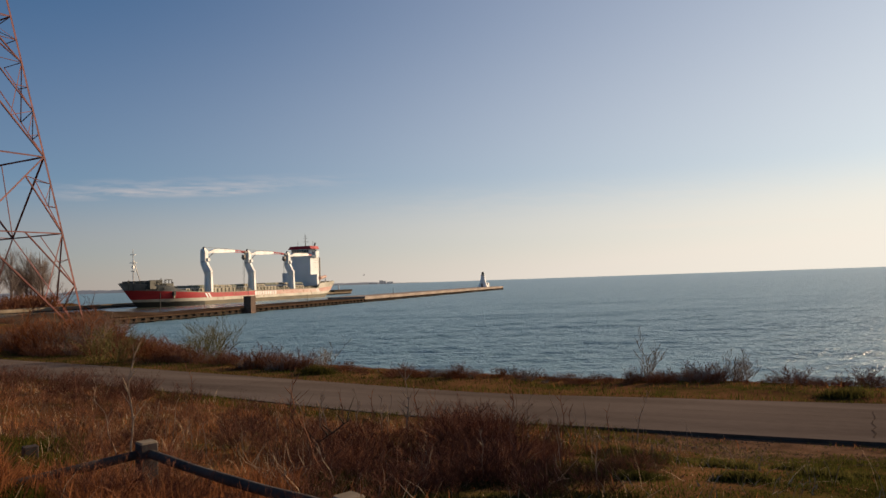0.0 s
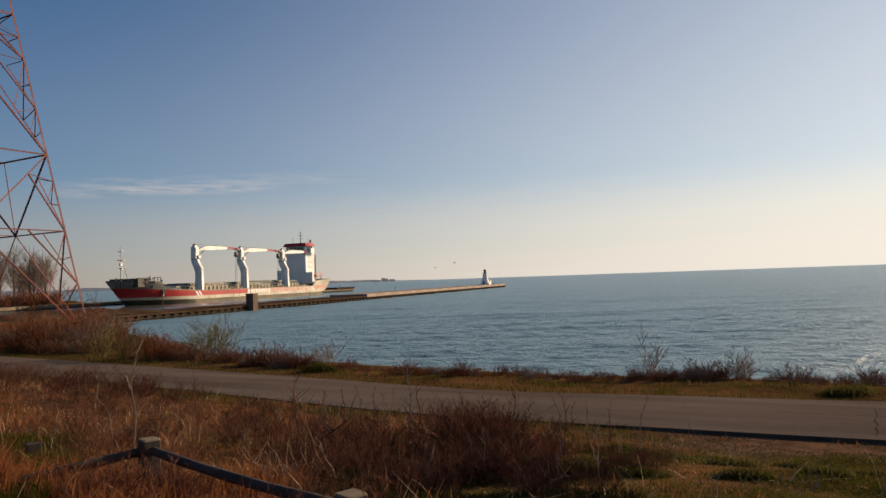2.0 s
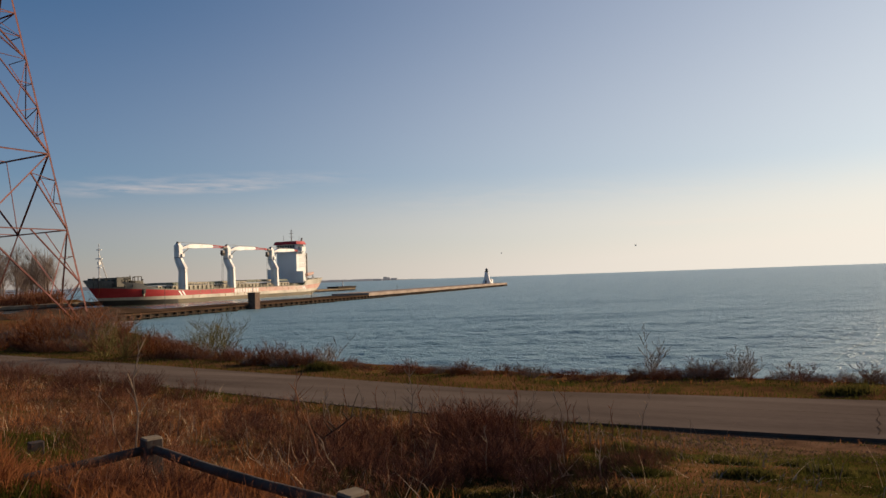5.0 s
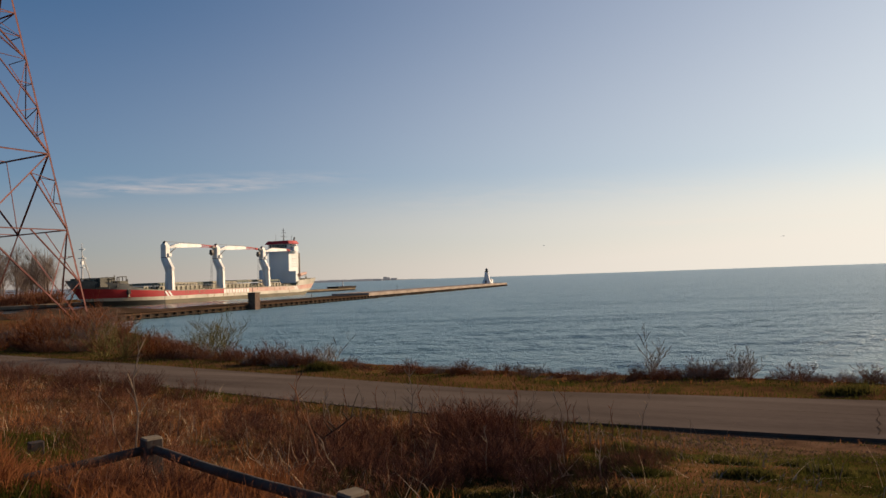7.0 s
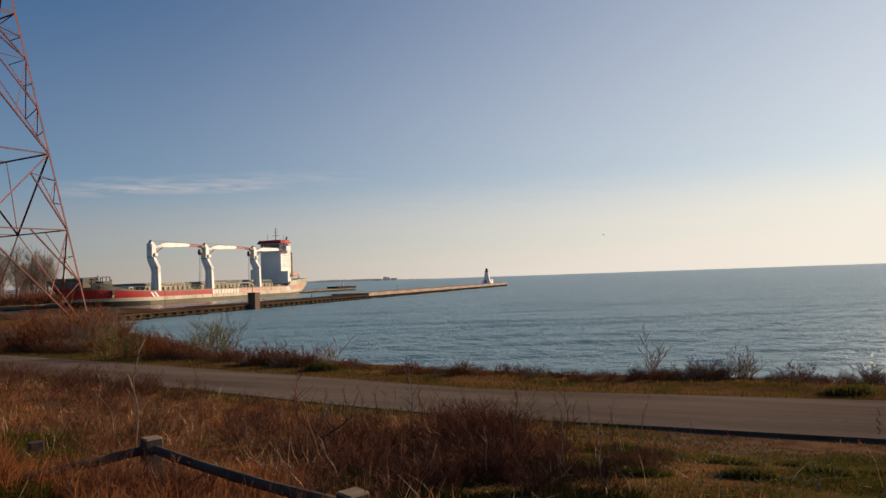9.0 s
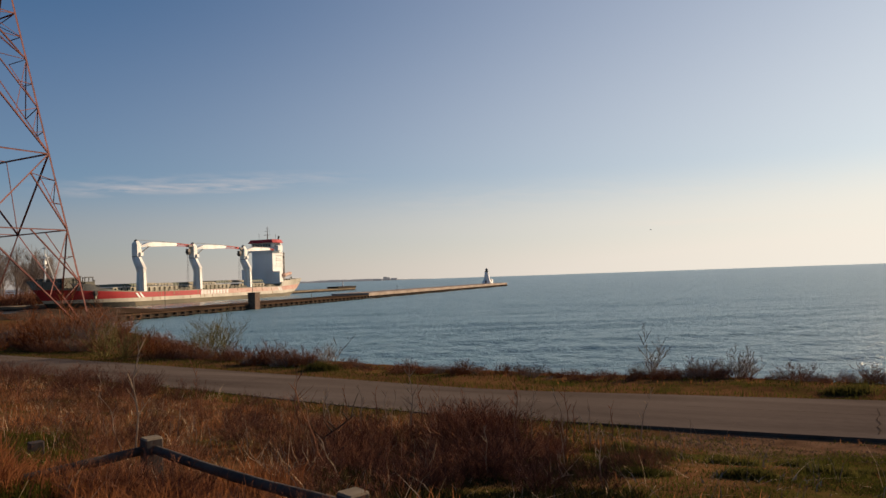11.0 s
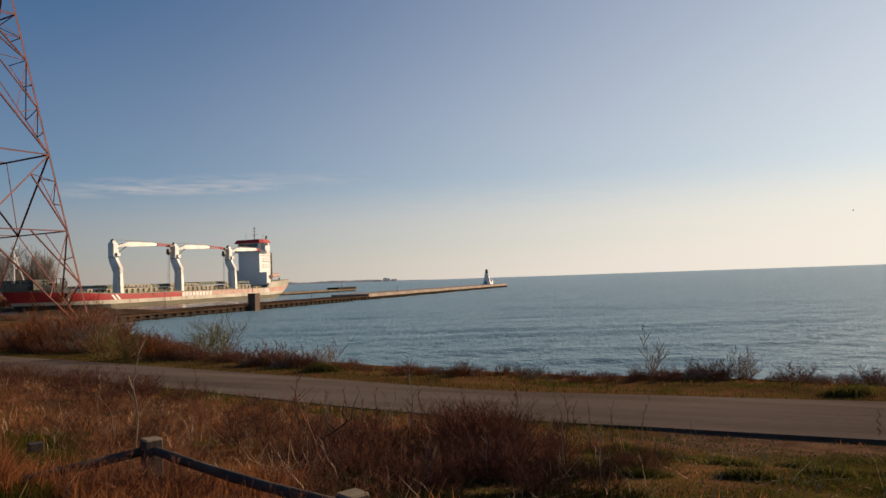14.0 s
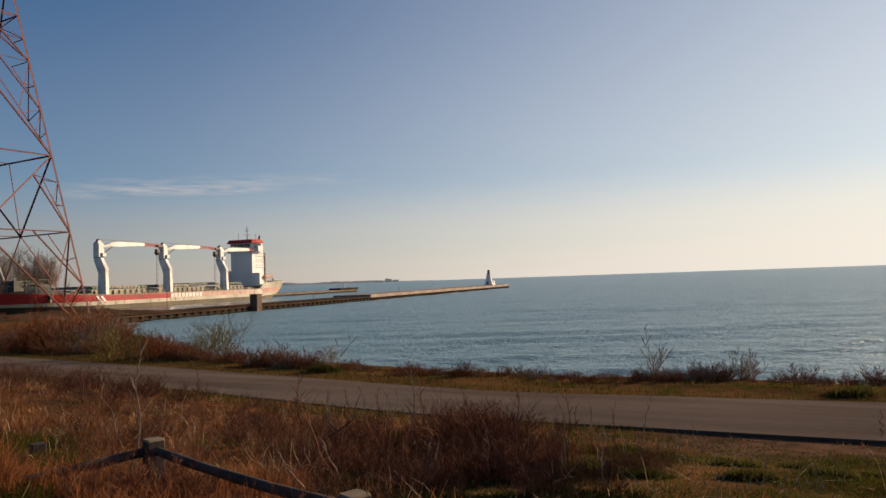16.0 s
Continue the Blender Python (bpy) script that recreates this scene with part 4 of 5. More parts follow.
def far_shore():
    g = Geo()
    rs = random.Random(3)
    n = 220
    rows = []
    for i in range(n + 1):
        x = -4200 + (4200 - 40) * i / n
        t = i / n
        h = (34 - 21 * t) * (0.8 + 0.25 * math.sin(i * 0.31) * math.sin(i * 0.083) + rs.uniform(-0.08, 0.08))
        if t > 0.9:
            h *= max(0.05, (1 - t) / 0.1)
        rows.append((x, 4350 - 0.02 * x, h))
    vs = [q for x, y, h in rows for q in ((x, y, -2), (x, y + 40, h), (x, y + 300, -2))]
    g.add(vs, [(3 * i, 3 * i + 3, 3 * i + 4, 3 * i + 1) for i in range(n)] + [(3 * i + 1, 3 * i + 4, 3 * i + 5, 3 * i + 2) for i in range(n)])
    ob = thing("backdrop", g, M_FAR, "low wooded shore across the lake, haze painted into its colour", "far shore", kind="structure")
    for x0, w, h in ((-368, 22, 22), (-344, 16, 18), (-322, 36, 13), (-430, 50, 11)):
        b = Geo()
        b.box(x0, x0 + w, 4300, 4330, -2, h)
        thing("tower_block", b, M_FAR, "distant block of buildings on the shore, haze painted in", "building", group="distant buildings")


far_shore()

# ---------- vegetation ----------
rp = random.Random(21)
M_STRAW = mat("dead_straw", (0.085, 0.028, 0.013), (0.38, 0.150, 0.062), 0.35, 0.9, bump=0, fine=2, island=0.7, spec=0.0, thin=0.45)
M_GREENGRASS = mat("winter_green_grass", (0.016, 0.020, 0.005), (0.105, 0.096, 0.019), 0.3, 0.85, bump=0, fine=2, island=0.7, spec=0.0, thin=0.35)
M_TWIG = mat("red_brown_twig_bark", (0.085, 0.032, 0.020), (0.33, 0.15, 0.082), 0.5, 0.8, bump=0, fine=3, island=0.5, spec=0.0)
# purple-brown bark, darkened to put the thicket's inner shadow into the colour
M_THICKET = mat("shaded_purple_brown_thicket_bark", (0.035, 0.016, 0.012), (0.17, 0.078, 0.052), 0.5, 0.8, bump=0, fine=3, island=0.5, spec=0.0)
M_PALE = mat("pale_dry_stalk", (0.20, 0.13, 0.08), (0.42, 0.31, 0.21), 0.8, 0.8, bump=0, fine=5, island=0.4, spec=0.0)
M_WILLOW = mat("olive_willow_twig", (0.10, 0.085, 0.025), (0.24, 0.19, 0.08), 0.6, 0.8, bump=0, fine=4, island=0.4, spec=0.0)
# grey bark made paler: haze over the far trees goes into the colour
M_BARK = mat("hazed_grey_tree_bark", (0.13, 0.095, 0.078), (0.27, 0.205, 0.165), 0.3, 0.9, fine=2, spec=0.0)
M_FENCE = mat("weathered_grey_fence_wood", (0.024, 0.019, 0.018), (0.085, 0.067, 0.057), 2.5, 0.85, bump=0.5, fine=30, stretch=(1, 1, 0.3), dist=0.01, spec=0.06)
M_GRAVEL = mat("pale_gravel", (0.08, 0.048, 0.032), (0.20, 0.13, 0.085), 3, 0.9, bump=0.3, fine=20, island=0.5, spec=0.0)


def blades(name, x, y, height, width, lean, material, label, seed, kind="stuff"):
    """One sheet of bent, tapered grass blades rooted at the points x, y."""
    r = np.random.RandomState(seed)
    n = len(x)
    z = ground_z(x, y) - 0.02
    h = height * r.uniform(0.4, 1.15, n) * np.clip(0.85 + 0.45 * (lumps(x, y, 0.9, 2) + 0.7 * lumps(x, y, 0.35, 8)), 0.3, 1.6)
    w = width * r.uniform(0.6, 1.4, n)
    face, tilt, bend = r.uniform(0, 2 * np.pi, n), r.uniform(0, 2 * np.pi, n), lean * r.uniform(0.1, 1.0, n)
    sx, sy = np.cos(face) * w / 2, np.sin(face) * w / 2
    lx, ly = np.cos(tilt) * bend * h, np.sin(tilt) * bend * h
    drop = np.sqrt(np.clip(1 - bend ** 2 * 0.8, 0.06, 1))
    p = np.stack([
        np.stack([x - sx, y - sy, z], 1), np.stack([x + sx, y + sy, z], 1),
        np.stack([x - sx * 0.8 + lx * 0.35, y - sy * 0.8 + ly * 0.35, z + h * 0.6 * drop], 1),
        np.stack([x + sx * 0.8 + lx * 0.35, y + sy * 0.8 + ly * 0.35, z + h * 0.6 * drop], 1),
        np.stack([x + lx, y + ly, z + h * drop], 1)], 1).reshape(-1, 3)
    b = np.arange(n)[:, None] * 5
    tris = np.concatenate([b + np.array([[0, 1, 3]]), b + np.array([[0, 3, 2]]), b + np.array([[2, 3, 4]])], 0)
    return thing(name, fast_mesh(name, p, tris, material, smooth=False), None, label, "grass", kind=kind)


def scatter(n, x0, x1, y0, y1, seed, keep):
    r = np.random.RandomState(seed)
    x, y = r.uniform(x0, x1, n), r.uniform(y0, y1, n)
    s, d = road_s(x, y), signed(SHORE_LINE, x, y)
    ok = keep(x, y, s, d, r.uniform(0, 1, n))
    return x[ok], y[ok]


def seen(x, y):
    """Roughly the wedge of bank within the camera's view."""
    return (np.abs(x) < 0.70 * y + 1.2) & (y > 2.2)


def clump(x, y):
    return lumps(x, y, 1.1, 2) + 0.7 * lumps(x, y, 0.45, 8)


open_x = 4.2
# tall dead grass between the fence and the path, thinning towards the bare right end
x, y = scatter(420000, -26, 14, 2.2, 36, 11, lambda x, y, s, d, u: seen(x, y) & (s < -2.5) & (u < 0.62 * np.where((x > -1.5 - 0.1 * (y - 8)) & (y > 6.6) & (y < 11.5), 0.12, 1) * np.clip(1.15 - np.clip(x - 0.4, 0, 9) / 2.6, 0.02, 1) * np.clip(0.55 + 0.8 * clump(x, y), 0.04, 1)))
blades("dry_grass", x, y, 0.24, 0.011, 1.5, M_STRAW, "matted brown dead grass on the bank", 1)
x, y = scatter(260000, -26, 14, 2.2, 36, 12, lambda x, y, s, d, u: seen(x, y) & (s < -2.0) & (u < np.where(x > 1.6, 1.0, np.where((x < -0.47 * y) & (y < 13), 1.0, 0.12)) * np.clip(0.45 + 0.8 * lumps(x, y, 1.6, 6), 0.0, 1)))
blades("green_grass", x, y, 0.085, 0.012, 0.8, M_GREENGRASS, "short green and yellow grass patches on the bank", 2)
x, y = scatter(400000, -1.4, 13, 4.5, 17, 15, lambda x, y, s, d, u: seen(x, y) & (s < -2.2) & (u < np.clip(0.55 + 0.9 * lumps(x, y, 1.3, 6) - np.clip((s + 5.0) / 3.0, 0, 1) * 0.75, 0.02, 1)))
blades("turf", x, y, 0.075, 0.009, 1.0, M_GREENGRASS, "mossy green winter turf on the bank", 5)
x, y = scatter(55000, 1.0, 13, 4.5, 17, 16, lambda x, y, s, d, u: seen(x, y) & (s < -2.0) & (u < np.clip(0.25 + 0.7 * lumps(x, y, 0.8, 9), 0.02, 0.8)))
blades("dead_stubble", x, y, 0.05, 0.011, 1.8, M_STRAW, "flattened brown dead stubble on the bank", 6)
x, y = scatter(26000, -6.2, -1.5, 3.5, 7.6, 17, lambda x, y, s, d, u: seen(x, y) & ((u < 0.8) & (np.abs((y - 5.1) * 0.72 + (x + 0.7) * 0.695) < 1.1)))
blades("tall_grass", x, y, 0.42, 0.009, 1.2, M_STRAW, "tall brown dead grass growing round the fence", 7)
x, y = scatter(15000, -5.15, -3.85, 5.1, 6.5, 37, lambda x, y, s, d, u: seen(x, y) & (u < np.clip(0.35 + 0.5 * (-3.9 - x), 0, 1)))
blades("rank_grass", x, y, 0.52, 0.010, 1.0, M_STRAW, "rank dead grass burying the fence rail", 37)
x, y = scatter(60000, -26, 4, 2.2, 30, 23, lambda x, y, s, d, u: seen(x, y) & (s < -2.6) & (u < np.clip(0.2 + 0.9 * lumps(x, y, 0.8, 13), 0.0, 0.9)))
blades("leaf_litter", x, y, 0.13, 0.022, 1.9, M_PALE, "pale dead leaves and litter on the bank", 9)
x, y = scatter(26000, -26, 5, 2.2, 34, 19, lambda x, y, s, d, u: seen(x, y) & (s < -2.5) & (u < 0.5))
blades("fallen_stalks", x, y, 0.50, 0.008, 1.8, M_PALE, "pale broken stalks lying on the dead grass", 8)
# grass coloured dark to stand for the shade in front of the thicket
M_SHADEGRASS = mat("shade_dark_grass", (0.015, 0.015, 0.006), (0.08, 0.064, 0.02), 0.4, 0.9, bump=0, fine=3, island=0.6, spec=0.0)
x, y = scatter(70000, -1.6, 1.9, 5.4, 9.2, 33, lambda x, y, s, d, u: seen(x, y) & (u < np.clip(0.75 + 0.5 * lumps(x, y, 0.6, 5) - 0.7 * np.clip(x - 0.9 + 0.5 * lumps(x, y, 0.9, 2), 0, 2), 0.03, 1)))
blades("shade_grass", x, y, 0.13, 0.010, 1.3, M_SHADEGRASS, "grass coloured dark for the shade in front of the thicket", 33)
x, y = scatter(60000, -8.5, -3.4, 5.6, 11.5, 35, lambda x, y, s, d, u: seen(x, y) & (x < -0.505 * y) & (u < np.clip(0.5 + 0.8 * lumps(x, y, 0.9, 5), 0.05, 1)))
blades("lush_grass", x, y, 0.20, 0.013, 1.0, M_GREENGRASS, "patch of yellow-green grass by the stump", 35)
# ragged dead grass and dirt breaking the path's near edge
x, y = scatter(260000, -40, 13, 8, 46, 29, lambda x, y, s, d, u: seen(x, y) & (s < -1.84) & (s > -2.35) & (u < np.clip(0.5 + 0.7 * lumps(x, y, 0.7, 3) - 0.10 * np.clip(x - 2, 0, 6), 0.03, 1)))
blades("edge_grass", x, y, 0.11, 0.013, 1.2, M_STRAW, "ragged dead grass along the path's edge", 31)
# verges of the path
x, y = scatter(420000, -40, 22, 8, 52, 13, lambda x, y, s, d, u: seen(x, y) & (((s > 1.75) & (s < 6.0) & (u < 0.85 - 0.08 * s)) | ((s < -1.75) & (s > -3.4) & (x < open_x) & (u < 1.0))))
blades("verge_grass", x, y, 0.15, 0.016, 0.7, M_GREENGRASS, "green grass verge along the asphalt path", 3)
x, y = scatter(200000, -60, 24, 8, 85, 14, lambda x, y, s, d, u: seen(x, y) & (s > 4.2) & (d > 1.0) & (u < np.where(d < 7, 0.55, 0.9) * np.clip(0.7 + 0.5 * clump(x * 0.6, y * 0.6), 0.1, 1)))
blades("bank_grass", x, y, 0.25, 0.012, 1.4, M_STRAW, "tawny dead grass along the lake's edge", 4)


def shrub_mesh(seed, height, spread, stems, twigs, material, thick=0.012, lean=0.6, sub=2):
    """Stems that rise from one stool and fork into thin twigs."""
    r = random.Random(seed)
    g = Geo()
    for _ in range(stems):
        a, out = r.uniform(0, 2 * math.pi), spread * math.sqrt(r.random())
        root = Vector((math.cos(a) * out * 0.35, math.sin(a) * out * 0.35, -0.05))
        h = height * r.uniform(0.55, 1.05)
        way = Vector((math.cos(a) * lean * out / max(spread, 0.01), math.sin(a) * lean * out / max(spread, 0.01), 1)).normalized()
        pts, p = [root], root.copy()
        for k in range(4):
            way = (way + Vector((r.uniform(-0.4, 0.4), r.uniform(-0.4, 0.4), r.uniform(-0.15, 0.15)))).normalized()
            p = p + way * h / 4
            pts.append(p.copy())
        th = thick * r.uniform(0.7, 1.2)
        g.tube(pts, [th, th * 0.85, th * 0.65, th * 0.45, th * 0.2], 3, cap=False)
        for _ in range(twigs):
            k = r.randint(1, 3)
            q = pts[k].lerp(pts[k + 1], r.random())
            b = r.uniform(0, 2 * math.pi)
            w2 = (way * 0.7 + Vector((math.cos(b), math.sin(b), r.uniform(0.1, 0.8))) * 0.8).normalized()
            ln = h * r.uniform(0.16, 0.36)
            m1 = q + w2 * ln * 0.5
            e = m1 + (w2 + Vector((r.uniform(-0.3, 0.3), r.uniform(-0.3, 0.3), 0.25))).normalized() * ln * 0.5
            g.tube([q, m1, e], [th * 0.5, th * 0.38, th * 0.15], 3, cap=False)
            for _ in range(sub):
                w3 = (w2 + Vector((r.uniform(-0.9, 0.9), r.uniform(-0.9, 0.9), r.uniform(-0.2, 0.8)))).normalized()
                s0 = q.lerp(e, r.uniform(0.3, 0.9))
                g.tube([s0, s0 + w3 * ln * r.uniform(0.25, 0.5)], [th * 0.3, th * 0.12], 3, cap=False)
    return g.mesh("shrub", material)


def plant(me, name, x, y, label, category, scale=1.0, turn=0.0, group="", lift=0.0, squash=1.0):
    ob = new(name, me)
    lx, ly = (rp.uniform(-16, 16), rp.uniform(-16, 16)) if category not in ("weed", "sapling") else (0, 0)
    ob.matrix_basis = pose(x, y, gz(x, y) + lift, lx, ly, turn) @ Matrix.Diagonal((scale, scale, scale * squash, 1))
    return tagged(ob, label, category, group)


thicket = [shrub_mesh(30 + k, 1.0, 0.8, 26, 8, (M_THICKET, M_TWIG, M_THICKET, M_TWIG, M_TWIG, M_THICKET)[k], 0.0068, 1.15, 4) for k in range(6)]
sparse = [shrub_mesh(40 + k, 1.0, 0.28, 3, 5, M_PALE, 0.0065, 0.5, 1) for k in range(4)]
willow = [shrub_mesh(50 + k, 2.2, 1.1, 34, 9, M_WILLOW, 0.016, 0.6, 3) for k in range(2)]
bank_bush = [shrub_mesh(60 + k, 1.0, 1.0, 40, 10, (M_TWIG, M_TWIG, M_STRAW, M_TWIG, M_BARK)[k], 0.010, 1.0, 3) for k in range(5)]
vee = shrub_mesh(77, 1.5, 0.9, 26, 8, M_PALE, 0.015, 0.85, 3)
thin_tree = shrub_mesh(72, 1.7, 0.35, 6, 8, M_PALE, 0.016, 0.4, 3)

# the dark thicket in front of the path: a dense low mass with a few taller crowns
for k in range(100):
    x = rp.uniform(-1.9, 2.6)
    y = rp.uniform(8.2, 11.2) - 0.12 * x
    tall = (1.0 if x < 1.0 else 0.72) * (0.75 + 0.35 * math.sin(x * 2.6 + 1.0) * math.sin(y * 1.7))
    plant(rp.choice(thicket), "shrub", x, y, "dense bare dark red-brown shrub in the thicket", "shrub", rp.uniform(0.36, 0.68) * tall * (1.0 - 0.1 * (y - 9)), rp.uniform(0, 360), "thicket shrubs")
for k in range(16):
    x, y = rp.gauss(0.45, 0.22), rp.uniform(9.8, 11.2)
    plant(rp.choice(thicket), "shrub", x, y, "tall bare red-brown shrub rising from the thicket", "shrub", rp.uniform(0.6, 0.9), rp.uniform(0, 360), "thicket shrubs")
for k in range(22):
    x, y = rp.uniform(-0.9, 1.7), rp.uniform(7.1, 8.4)
    plant(thicket[(0, 2, 5)[k % 3]], "shrub", x, y, "low dark bare shrub at the thicket's foot", "shrub", rp.uniform(0.22, 0.4), rp.uniform(0, 360), "thicket shrubs")
for k in range(10):
    x, y = rp.gauss(-1.5, 0.4), rp.uniform(9.8, 11.4)
    plant(rp.choice(thicket), "shrub", x, y, "bare red-brown shrub with upright twigs", "shrub", rp.uniform(0.45, 0.7), rp.uniform(0, 360), "thicket shrubs")
# dark brush along the path's near edge
for k in range(38):
    x = rp.uniform(-19, -7)
    y = 33.9 - (x + 21.2) * 0.68 - rp.uniform(3.6, 7.5)
    plant(thicket[(0, 2, 5)[k % 3]], "shrub", x, y, "dark bare brown shrub beside the path", "shrub", rp.uniform(0.5, 0.9), rp.uniform(0, 360), "bank shrubs")
# looser brush over the rest of the bank
for k in range(120):
    y = rp.uniform(6.5, 24)
    x = rp.uniform(-0.66, 0.16) * y
    if signed(ROAD_LINE, np.array([x]), np.array([y]))[0] < -3.4:
        plant(rp.choice(thicket), "shrub", x, y, "low bare brown shrub among dead grass", "shrub", rp.uniform(0.22, 0.6), rp.uniform(0, 360), "bank shrubs")
# growth against the fence
for k in range(22):
    t = rp.random()
    x, y = -0.7 - 2.5 * t + rp.uniform(-0.5, 0.3), 5.1 + 2.3 * t - rp.uniform(-0.3, 0.9)
    plant(rp.choice(thicket), "shrub", x, y, "low bare brown shrub growing against the fence", "shrub", rp.uniform(0.3, 0.55), rp.uniform(0, 360), "bank shrubs")
for k in range(12):
    t = 0.55 + 0.5 * rp.random()
    plant(rp.choice(thicket), "shrub", -3.3 - 1.5 * t, 6.7 - 1.0 * t + rp.uniform(-0.2, 0.2), "low bare brown shrub growing against the fence", "shrub", rp.uniform(0.45, 0.75), rp.uniform(0, 360), "bank shrubs")
for k in range(12):
    x, y = rp.uniform(-5.3, -3.95), rp.uniform(5.3, 6.0)
    plant(rp.choice(thicket), "shrub", x, y, "low bare brown shrub growing against the fence", "shrub", rp.uniform(0.4, 0.62), rp.uniform(0, 360), "bank shrubs")
for k in range(16):
    y = rp.uniform(10.5, 15)
    x = rp.uniform(-0.42, -0.12) * y
    plant(thicket[(0, 2, 5)[k % 3]], "shrub", x, y, "dark tangled low shrub among dead grass", "shrub", rp.uniform(0.35, 0.6), rp.uniform(0, 360), "bank shrubs")
# a dark crooked branch standing in the thicket and a pale one lying before it
def dead_branch(pts, radius, material, label, seed):
    g = Geo()
    r = random.Random(seed)
    pts = [Vector(q) for q in pts]
    g.tube(pts, [radius * (1 - 0.75 * k / (len(pts) - 1)) for k in range(len(pts))], 6)
    ob = thing("dead_branch", g, material, label, "branch")
    for k in range(1, len(pts)):
        for _ in range(2):
            q = pts[k - 1].lerp(pts[k], r.uniform(0.3, 1))
            w = Vector((r.uniform(-1, 1), r.uniform(-0.6, 0.6), r.uniform(0.1, 1))).normalized()
            g = Geo()
            g.tube([q, q + w * r.uniform(0.1, 0.22), q + w * r.uniform(0.25, 0.34) + Vector((0.04, 0, 0.04))], [radius * 0.4, radius * 0.3, radius * 0.1], 4)
            part("twig", g, material, ob)


dead_branch([(-1.42, 9.15, gz(-1.42, 9.15) - 0.1), (-1.53, 9.1, 3.6), (-1.60, 9.1, 3.82), (-1.42, 9.1, 3.93), (-1.22, 9.05, 4.08)], 0.024, M_PILE, "dark crooked dead branch standing in the thicket", 4)
dead_branch([(-1.70, 7.7, gz(-1.70, 7.7) - 0.05), (-1.75, 7.75, 3.66), (-1.92, 7.8, 3.8), (-2.12, 7.8, 3.88)], 0.012, M_PALE, "pale broken crooked branch in the dead grass", 5)
dead_branch([(-1.66, 7.7, gz(-1.66, 7.7) - 0.05), (-1.62, 7.75, 3.68), (-1.5, 7.8, 3.82)], 0.011, M_PALE, "pale broken crooked branch in the dead grass", 6)
dead_branch([(-1.27, 8.3, 3.38), (-1.39, 8.3, 3.6), (-1.53, 8.28, 3.83), (-1.57, 8.3, 4.0), (-1.64, 8.32, 4.16), (-1.73, 8.3, 4.35), (-1.75, 8.3, 4.49)], 0.011, M_TWIG, "tall pale crooked dead branch leaning in the brush", 8)
dead_branch([(1.03, 7.7, 3.5), (1.13, 7.7, 3.6), (1.23, 7.72, 3.63), (1.32, 7.7, 3.64)], 0.013, M_PALE, "short pale dead branch lying on the grass", 9)
dead_branch([(-1.85, 7.6, 3.6), (-1.8, 7.6, 3.76), (-1.69, 7.62, 3.83), (-1.6, 7.6, 3.87)], 0.012, M_PALE, "pale forked dead branch by the fence", 10)
dead_branch([(-1.86, 7.6, 3.6), (-1.88, 7.6, 3.77), (-1.96, 7.58, 3.87), (-2.06, 7.6, 3.93)], 0.012, M_PALE, "pale forked dead branch by the fence", 11)
# thin saplings and dry stalks standing above the brush: foot, lean and height
SAPLINGS = [(-4.41, 10.1, 0.0, 1.6), (-4.54, 9.9, -0.27, 0.85), (-2.35, 11.2, -0.06, 1.3), (-2.33, 12.2, -0.25, 0.85), (-6.2, 17.7, -0.12, 1.25), (-4.48, 11.8, 0.1, 0.8),
            (-2.04, 11.5, 0.1, 0.95), (-1.69, 11.7, 0.02, 0.92), (-1.48, 12.1, 0, 0.92), (-1.25, 12.1, 0.06, 0.9), (-1.07, 12.0, 0.03, 0.8), (-0.6, 11.3, 0.04, 1.35)]
SAPLINGS += [(-0.41, 11.0, -0.03, 1.03), (0.42, 8.3, 0, 0.62), (0.81, 9.1, 0.07, 1.12), (1.36, 11.9, 0.06, 0.93), (1.81, 11.2, -0.14, 0.92), (1.92, 11.7, 0.02, 0.97), (2.35, 12.0, 0, 0.8),
             (2.93, 12.9, 0.02, 0.77), (3.63, 13.6, 0.24, 1.0), (1.64, 7.9, 0.03, 0.54), (1.09, 7.8, -0.05, 0.68), (-1.25, 8.0, -0.24, 0.55)]
SAPLINGS += [(0.19, 12.0, 0.07, 0.76), (-2.65, 11.2, 0.05, 0.6), (-0.22, 11.3, 0.04, 0.74), (2.15, 12.4, 0.05, 0.73), (-8.6, 17.7, -0.05, 0.8), (-9.5, 18.5, 0, 0.94), (-1.85, 11.3, -0.1, 0.9), (-0.95, 11.6, 0.1, 0.85)]


